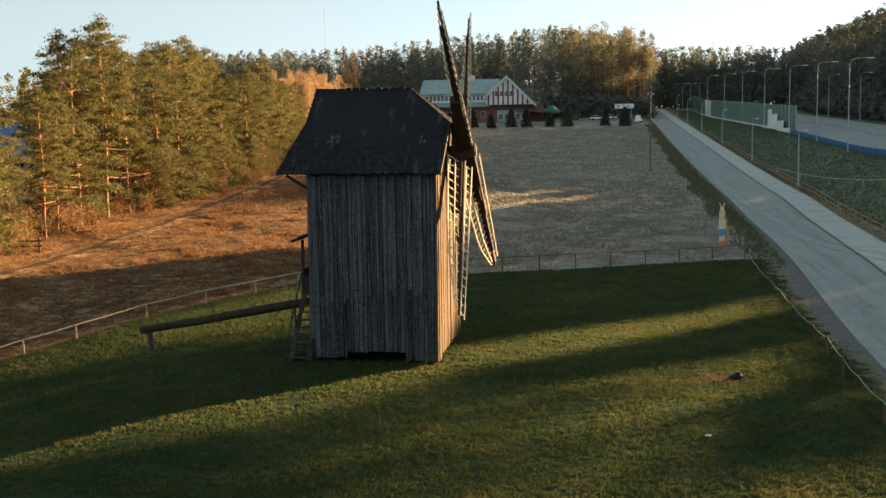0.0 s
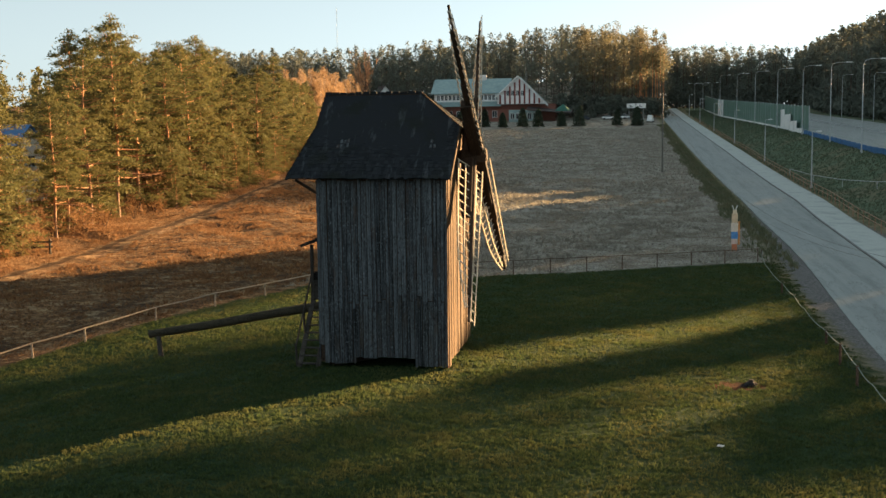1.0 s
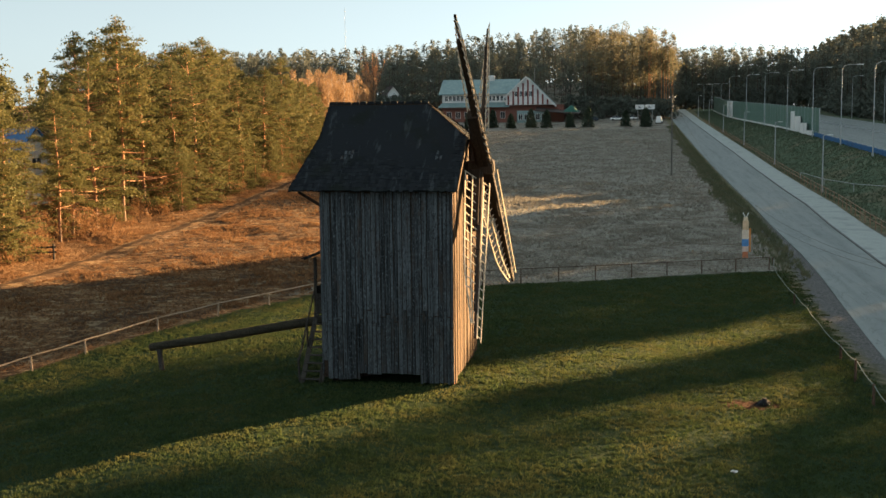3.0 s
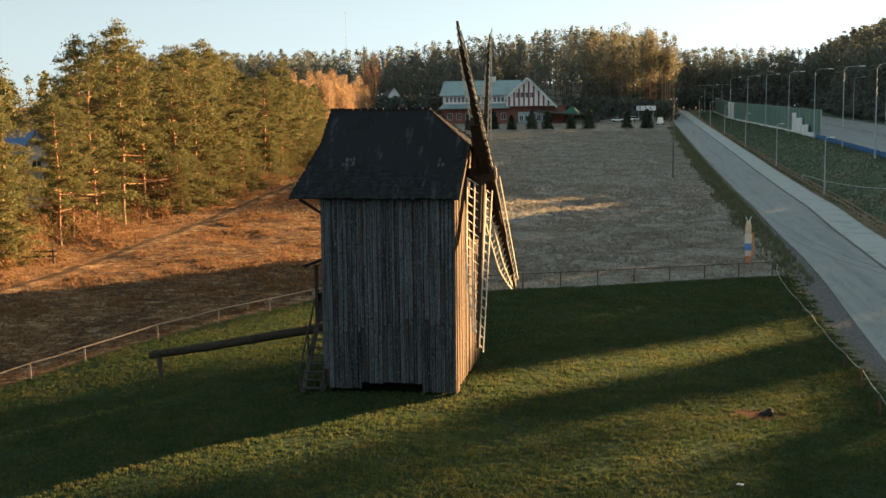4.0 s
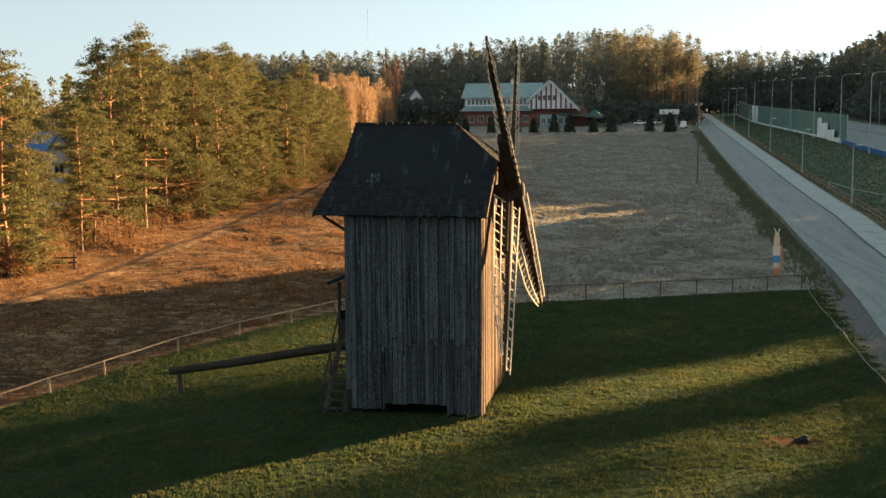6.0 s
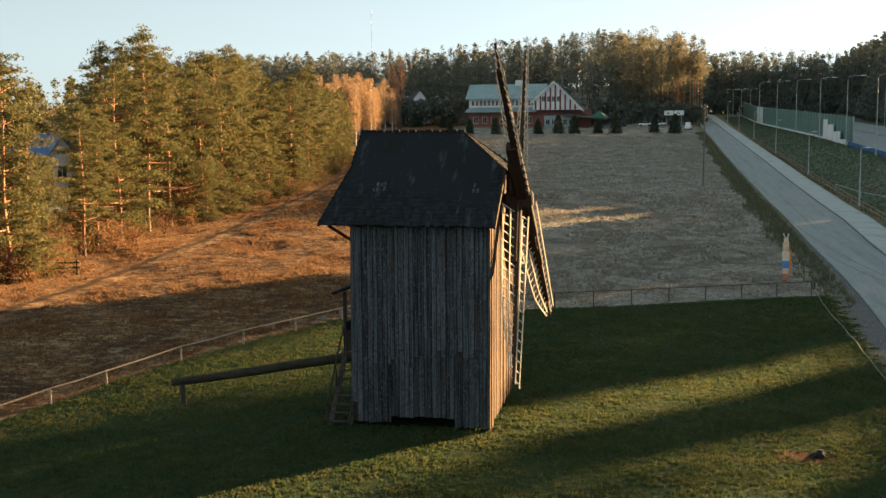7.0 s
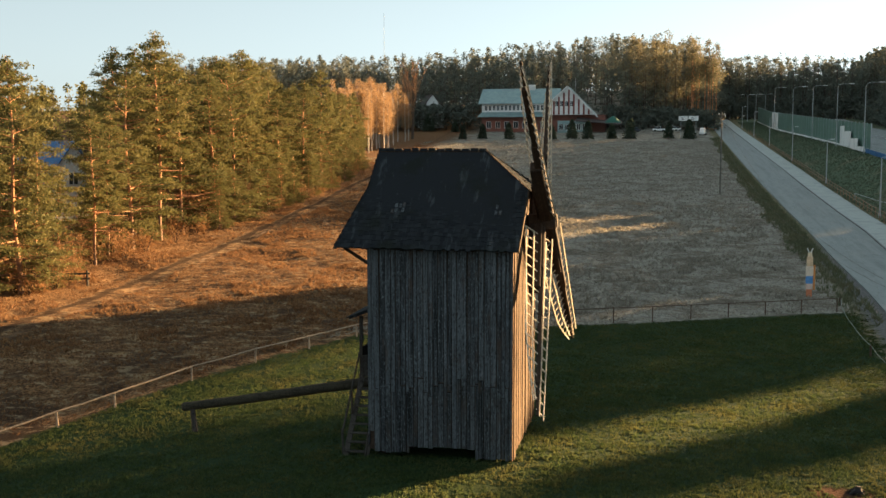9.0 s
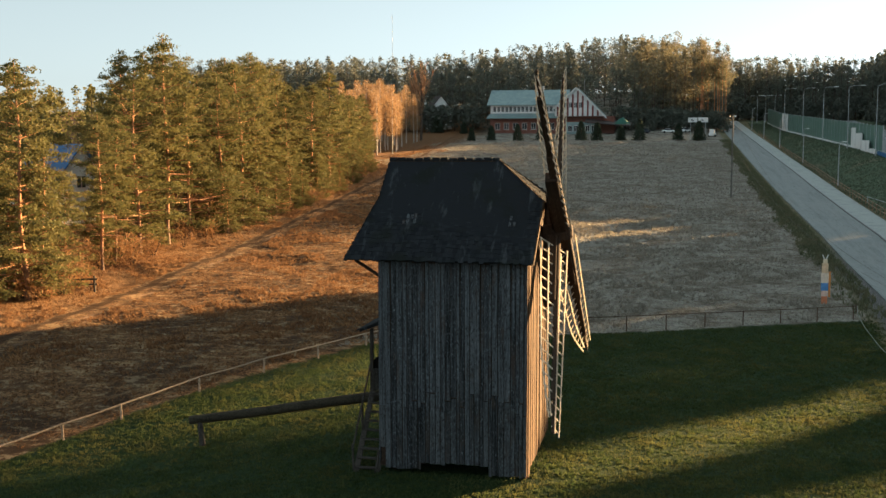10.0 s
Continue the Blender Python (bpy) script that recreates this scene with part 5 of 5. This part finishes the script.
def inn():
    h = thing("inn", "long white inn with blue-grey sheet roof and a red half-timbered gable", "house", at=(-36.5, 338, 11.4))
    h.scale = (1.14, 1.14, 1.17)
    part("ground_wall", one_box((-16.5, 0, -1.5), (20, 12, 6.3)), M_BRICK, h, "red brick ground floor")
    part("upper_wall", one_box((-16.5, 0.4, 6.3), (5.5, 12, 10.2)), M_WHITE, h, "white upper wall")
    part("roof", slab([(-17.4, -0.8, 9.7), (6.5, -0.8, 9.7), (6.5, 6.2, 14.1), (-17.2, 6.2, 14.1)], 0.25), M_ROOFBLUE, h)
    part("roof", slab([(6.5, 13.2, 9.7), (-17.4, 13.2, 9.7), (-17.2, 6.2, 14.1), (6.5, 6.2, 14.1)], 0.25), M_ROOFBLUE, h)
    part("lower_roof", slab([(-17.4, -2.2, 5.9), (4.0, -2.2, 5.9), (4.0, 0.4, 7.2), (-16.5, 0.4, 7.2)], 0.2), M_ROOFBLUE, h)
    for i in range(17):
        x = -15.6 + i * 1.2
        window(h, x, x + 0.75, 7.7, 9.1, 0.4)
    for i in range(7):
        x = -15.0 + i * 2.7
        window(h, x, x + 1.3, 2.6, 4.4, 0.0)
    # gable wing
    gb = bmesh.new()
    vs = [gb.verts.new(p) for p in ((3.0, -2.5, 6.3), (17.5, -2.5, 6.3), (16.0, -2.5, 7.6), (9.2, -2.5, 13.9), (3.0, -2.5, 8.8))]
    gb.faces.new(vs)
    r = bmesh.ops.extrude_face_region(gb, geom=gb.faces[:])
    bmesh.ops.translate(gb, vec=(0, 12, 0), verts=[e for e in r["geom"] if isinstance(e, bmesh.types.BMVert)])
    bmesh.ops.recalc_face_normals(gb, faces=gb.faces[:])
    g = part("gable", gb, M_WHITE, h, "white gable with red-brown timbers")
    for i in range(9):
        x = 3.6 + i * 1.45
        top = 8.8 + (x - 3.0) * 0.82 if x < 9.2 else 13.9 - (x - 9.2) * 0.93
        part("timber", one_box((x, -2.62, 6.35), (x + 0.5, -2.5, max(6.7, top - 0.35))), M_TIMBER, g)
    for zz, x0, x1 in ((10.6, 5.4, 12.2), (8.3, 3.2, 15.0)):
        part("timber", one_box((x0, -2.60, zz), (x1, -2.503, zz + 0.35)), M_WHITE, g)
    for i in range(4):
        window(g, 5.75 + i * 1.45, 6.5 + i * 1.45, 8.7, 10.1, -2.52)
    part("roof", slab([(17.9, -3.2, 5.9), (17.9, 10, 5.9), (9.2, 10, 14.3), (9.2, -3.2, 14.3)], 0.3), M_ROOFBLUE, h)
    part("roof", slab([(2.4, 10, 8.3), (2.4, -3.2, 8.3), (9.2, -3.2, 14.3), (9.2, 10, 14.3)], 0.3), M_ROOFBLUE, h)
    part("bargeboard", beam(bmesh.new(), (9.2, -3.26, 14.2), (18.0, -3.26, 5.75), 0.12, 0.4), M_WHITE, h)
    part("bargeboard", beam(bmesh.new(), (9.2, -3.26, 14.2), (2.3, -3.26, 8.1), 0.12, 0.4), M_WHITE, h)
    part("porch_roof", slab([(12, -6, 4.6), (25, -6, 3.6), (25, 3, 4.6), (12, 3, 6.2)], 0.25), M_DARKROOF, h)
    for i in range(4):
        window(h, 7.2 + i * 2.0, 8.4 + i * 2.0, 2.2, 4.0, -0.0)
    part("porch_wall", one_box((6.4, -2.4, -1.5), (15.5, -0.1, 4.6)), M_ROOFBLUE, h, "pale glazed porch")
    for i in range(5):
        window(h, 6.9 + i * 1.7, 8.0 + i * 1.7, 2.0, 3.6, -2.4)
    ch = part("chimney", one_box((-3.2, 5.4, 13.0), (-1.2, 6.8, 15.2), 0.03), M_WHITE, h)
    part("aerial", beam(bmesh.new(), (11.0, 4, 13), (11.0, 4, 17), 0.08, 0.08), M_STEEL, h)


inn()


def cottage(x, y, w, hh, label, wall, roof_m, turn=0.0):
    h = thing("cottage", label, "house", at=(x, y, hz(x, y)), turn=turn)
    part("wall", one_box((-w / 2, 0, -1), (w / 2, w * 1.2, hh)), wall, h)
    gb = bmesh.new()
    vs = [gb.verts.new(p) for p in ((-w / 2, 0.003, hh), (w / 2, 0.003, hh), (0, 0.003, hh + w * 0.62))]
    gb.faces.new(vs)
    r = bmesh.ops.extrude_face_region(gb, geom=gb.faces[:])
    bmesh.ops.translate(gb, vec=(0, w * 1.19, 0), verts=[e for e in r["geom"] if isinstance(e, bmesh.types.BMVert)])
    bmesh.ops.recalc_face_normals(gb, faces=gb.faces[:])
    part("gable", gb, wall, h)
    e = w / 2 + 0.6
    part("roof", slab([(-e, -0.5, hh - 0.6), (0, -0.5, hh + w * 0.62 + 0.2), (0, w * 1.2 + 0.5, hh + w * 0.62 + 0.2), (-e, w * 1.2 + 0.5, hh - 0.6)], 0.2), roof_m, h)
    part("roof", slab([(0, -0.5, hh + w * 0.62 + 0.2), (e, -0.5, hh - 0.6), (e, w * 1.2 + 0.5, hh - 0.6), (0, w * 1.2 + 0.5, hh + w * 0.62 + 0.2)], 0.2), roof_m, h)
    for i in range(2):
        window(h, -w * 0.32 + i * w * 0.36, -w * 0.32 + 1.2 + i * w * 0.36, 1.2, 2.6, 0.0)
    window(h, -0.6, 0.6, hh + 0.4, hh + 1.8, 0.0)


cottage(-75.0, 350, 8.0, 7.0, "small white gabled house beside the inn", M_WHITE, M_DARKROOF, 25)
cottage(-64.9, 88.6, 9.0, 4.2, "white house with blue roof among the pines", M_WHITE, M_BLUE, 60)


def car(x, y, turn, paint, label, van=False):
    c = thing("van" if van else "car", label, "car", "cars parked by the inn", at=(x, y, hz(x, y)), turn=turn)
    bm = bmesh.new()
    box(bm, (-2.1, -0.85, 0.3), (2.1, 0.85, 0.95 if not van else 1.2), 0.12)
    part("body", bm, paint, c)
    bm = bmesh.new()
    box(bm, (-1.5, -0.75, 0.9), (1.0, 0.75, 1.48 if not van else 2.3), 0.2)
    part("cabin", bm, M_GLASS if not van else paint, c, "dark glazed cabin" if not van else "")
    part("roof", one_box((-1.2, -0.7, 1.46), (0.7, 0.7, 1.53), 0.03), paint, c) if not van else part("windscreen", one_box((1.0, -0.7, 1.3), (1.03, 0.7, 2.0)), M_GLASS, c)
    for wx in (-1.3, 1.3):
        for wy in (-0.86, 0.86):
            v, f = tube([(wx, wy - 0.1, 0.32), (wx, wy + 0.1, 0.32)], [0.32, 0.32], 12)
            w = new("wheel", mesh_of("wheel", v, f, M_RUBBER, True))
            w.parent = c


for x, y, tn, p, lab, vn in ((4.0, 338, 5, M_CARWHITE, "white car parked beyond the field", False), (9.5, 340, 60, M_CARWHITE, "white car parked nose-on beyond the field", False), (-4.0, 337, 170, M_CARDARK, "dark car parked beyond the field", False), (17.6, 318, 80, M_CARWHITE, "tall white van parked beyond the field", True)):
    car(x, y, tn, p, lab, vn)
board = thing("roadside_board", "wide white roadside board on two posts beyond the field", "sign", at=(13.0, 305, hz(13, 305)))
for x0, x1 in ((-2.9, -0.2), (0.0, 2.9)):
    pl = part("panel", one_box((x0, -0.06, 5.0), (x1, 0.06, 6.4), 0.02), M_WHITE, board)
    for k in range(2):
        part("dark_bar", one_box((x0 + 0.9, -0.075, 5.35 + 0.4 * k), (x0 + 1.7 - 0.3 * k, -0.062, 5.55 + 0.4 * k)), M_CARDARK, pl)
for px in (-2.2, 2.2):
    part("post", beam(bmesh.new(), (px, 0.13, -0.1), (px, 0.13, 6.3), 0.14, 0.14), M_STEEL, board)
par = thing("parasol", "wide dark green canvas parasol beside the inn", "parasol", at=(-10.0, 318, hz(-10, 318)))
par.scale = (1.25, 1.25, 2.0)
v, f = tube([(0, 0, 2.0), (0, 0, 2.6), (0, 0, 3.1)], [2.2, 1.2, 0.05], 10)
new("canopy", mesh_of("canopy", v, f, M_GREENCLOTH)).parent = par
tube_part("pole", [(0, 0, -0.1), (0, 0, 3.1)], [0.05, 0.05], M_STEEL, par, 6)


# ---- grass ----
def tufts(seed, n, x0, x1, y0, y1, keep, hgt, wid, per, material, name, label, spread=None):
    r = np.random.default_rng(seed)
    x, y = r.uniform(x0, x1, n), r.uniform(y0, y1, n)
    ok = keep(x, y)
    x, y = np.repeat(x[ok], per), np.repeat(y[ok], per)
    m = len(x)
    spread = spread or wid * 0.9
    x, y = x + r.normal(0, spread, m), y + r.normal(0, spread, m)
    wv = lumps(x, y)
    base = np.stack([x, y, height(x, y) + wv - 0.012], 1)
    a = r.uniform(0, 6.283, m)
    side = np.stack([np.cos(a), np.sin(a), np.zeros(m)], 1) * (wid * r.uniform(0.5, 1.2, m))[:, None]
    hh = hgt * r.uniform(0.5, 1.4, m)
    top = base + np.stack([r.normal(0, 0.45, m) * hh, r.normal(0, 0.45, m) * hh, hh], 1)
    tris = np.stack([base - side, base + side, top], 1)
    return tagged(new(name, tri_mesh(name, tris, material)), label, "grass", kind="stuff")


def lawn_here(x, y):
    return (x > -19.0 + 0.403 * y) & (y < 27.9 + 0.49 * x) & (x < 19.0 + 1.6 * smooth(y, 0.0, 62.0) + 0.3 * np.sin(3.1 * y) + 0.2 * np.sin(7.7 * y)) & ~((np.abs(x) < 2.4) & (y > 0.3) & (y < 5.9)) & (np.hypot((x - 13.55) * 0.6, y + 0.1) > 0.45 + 0.15 * np.sin(x * 9.1 + y * 5.3))


def field_here(x, y):
    lane = np.abs(x + 28.6 + 0.11 * y - 0.15)
    return ~((x > -19.6 + 0.403 * y) & (y < 28.5 + 0.49 * x)) & (x < 18.9 + 1.2 * smooth(y, 20.0, 60.0)) & (x > np.interp(y, EDGE_Y, EDGE_X) - 1) & (lane > 1.25)


tufts(81, 105000, -24, 21, -17, 42, lawn_here, 0.075, 0.034, 3, M_LAWNBLADE, "lawn_grass", "short green lawn grass with yellowed tips")
# The sunlit left of the field; beyond it the straw takes the painted shade grey.
def rusty(x, y):
    return x + 5.0 * np.sin(y * 0.07) + 3.0 * np.sin(x * 0.3 + y * 0.21) < -3.0 - 11.0 * smooth(y, 38.0, 62.0) - 45.0 * smooth(y, 130.0, 230.0)


for near, (s, n, x0, x1, y0, y1, hgt, wid, per) in enumerate(((82, 45000, -45, 20, 3, 75, 0.12, 0.035, 4), (83, 40000, -62, 22, 75, 285, 0.2, 0.09, 3))):
    tufts(s, n, x0, x1, y0, y1, lambda x, y: field_here(x, y) & rusty(x, y), hgt, wid, per, M_STRAW, "field_grass", "dry rust-brown field grass")
    tufts(s + 10, n, x0, x1, y0, y1, lambda x, y: field_here(x, y) & ~rusty(x, y), hgt, wid, per, M_STRAWSHADE, "field_grass", "dry grey straw grass, paled for the field's shaded side")
tufts(84, 30000, 18, 27, 26, 300, lambda x, y: (x > 19.0 + 1.2 * smooth(y, 20.0, 60.0) + 0.9 * np.sin(x * 91.7 + y * 57.3) + 0.4 * np.sin(y * 0.23)) & (np.sin(x * 377.1 + y * 291.3) < 2.2 * smooth(y, 26.0, 75.0) - 1.1) & (x < np.interp(y, ROAD_Y, ROAD_L) - 0.7), 0.38, 0.055, 6, M_WEED, "roadside_weeds", "rough brown-green weeds along the road")


def clump_here(x, y):
    patch = np.sin(x * 0.31 + 1.7 * np.sin(y * 0.13)) * np.sin(y * 0.27 + 1.1 * np.sin(x * 0.19)) + 0.35 * np.sin(x * 0.93 + y * 0.71)
    return field_here(x, y) & (patch > 0.05)


tufts(85, 34000, -44, 18, 12, 120, lambda x, y: clump_here(x, y) & rusty(x, y), 0.21, 0.05, 9, M_STRAW, "tall_field_grass", "taller clumps of rust-brown grass in the field")
tufts(95, 16000, -44, 18, 12, 120, lambda x, y: clump_here(x, y) & ~rusty(x, y), 0.26, 0.05, 9, M_STRAWSHADE, "tall_field_grass", "taller clumps of grey straw, paled for the field's shaded side")

# an old board fence at the foot of the pines
old = thing("old_fence", "short grey board fence under the pines", "fence", at=(-38.5, 40, hz(-38.5, 40)))
for px in (-2.4, -0.2, 2.0):
    part("post", beam(bmesh.new(), (px, 0.4 * px, -0.1), (px, 0.4 * px, 1.15), 0.14, 0.14, 0.01), M_STAIR, old)
for dz in (0.5, 0.9):
    part("board", beam(bmesh.new(), (-2.6, -1.0, dz), (2.2, 0.85, dz), 0.03, 0.14), M_STAIR, old)


def lawn_clump(x, y):
    r = np.random.default_rng(5)
    patch = 0.0
    for k in range(9):
        a, w = r.uniform(0, 6.283), r.uniform(0.4, 2.6)
        patch = patch + np.sin((x * math.cos(a) + y * math.sin(a)) * w + r.uniform(0, 6.283))
    return lawn_here(x, y) & (patch + r.normal(0, 1.6, len(x)) > -1.6) & (r.uniform(0, 1, len(x)) < np.interp(y, [-17, 8, 40], [1.0, 0.75, 0.3]))


tufts(86, 76000, -22, 21, -17, 40, lawn_clump, 0.10, 0.028, 7, M_LAWNBLADE, "lawn_tufts", "longer uneven tufts in the lawn", 0.055)
tufts(87, 22000, 32.6, 46, 30, 400, lambda x, y: x > np.interp(y, ROAD_Y, ROAD_R) + 3.5, 0.22, 0.08, 3, M_BANKGRASS, "bank_grass", "rough grass on the bank of the main road")

# a pale pipe rail across the bank
guard = thing("pipe_rail", "thin pale pipe rail across the grass bank", "railing", at=(38, 100, 0))
path_pts = [(33.6, 128), (35.0, 116), (36.6, 104), (38.2, 92), (40.0, 80)]
last = None
for px, py in path_pts:
    z0 = hz(px, py)
    tube_part("post", [(px - 38, py - 100, z0 - 0.1), (px - 38, py - 100, z0 + 0.9)], [0.04, 0.04], M_STEEL, guard, 6)
    if last:
        tube_part("rail", [last, (px - 38, py - 100, z0 + 0.9)], [0.04, 0.04], M_STEEL, guard, 6)
    last = (px - 38, py - 100, z0 + 0.9)
for x, y, s in ((-74.5, 342, 1.1), (-64.5, 338, 0.7)):
    m = pose(x, y, hz(x, y), 0, 0, x) @ Matrix.Diagonal((s, s, s, 1))
    copy_thing(smodel[1], m).matrix_basis = m


# a charred stump in the burnt patch, and a scrap of paper on the lawn
stump = thing("charred_stump", "short charred tree stump in a burnt patch of lawn", "stump", at=(14.15, 0.15, hz(14.15, 0.15)))
tube_part("wood", [(0, 0, -0.1), (0.02, 0, 0.06), (0.03, 0.01, 0.2)], [0.16, 0.12, 0.09], M_RUBBER, stump, 10)
for k in range(4):
    a = 0.6 + k * 1.57
    tube_part("root", [(0.1 * math.cos(a), 0.1 * math.sin(a), 0.08), (0.34 * math.cos(a), 0.34 * math.sin(a), -0.03)], [0.06, 0.025], M_RUBBER, stump, 6)
bm = bmesh.new()
bmesh.ops.create_grid(bm, x_segments=4, y_segments=3, size=0.5)
for v in bm.verts:
    v.co = (v.co.x * 0.2, v.co.y * 0.13, 0.05 + 0.035 * math.sin(v.co.x * 7 + v.co.y * 5))
bmesh.ops.solidify(bm, geom=bm.faces[:], thickness=0.006)
scrap = thing("paper_scrap", "crumpled white scrap of paper on the lawn", "litter", at=(12.3, -8.85, hz(12.3, -8.85) + 0.03), turn=20)
part("sheet", bm, M_WHITE, scrap)
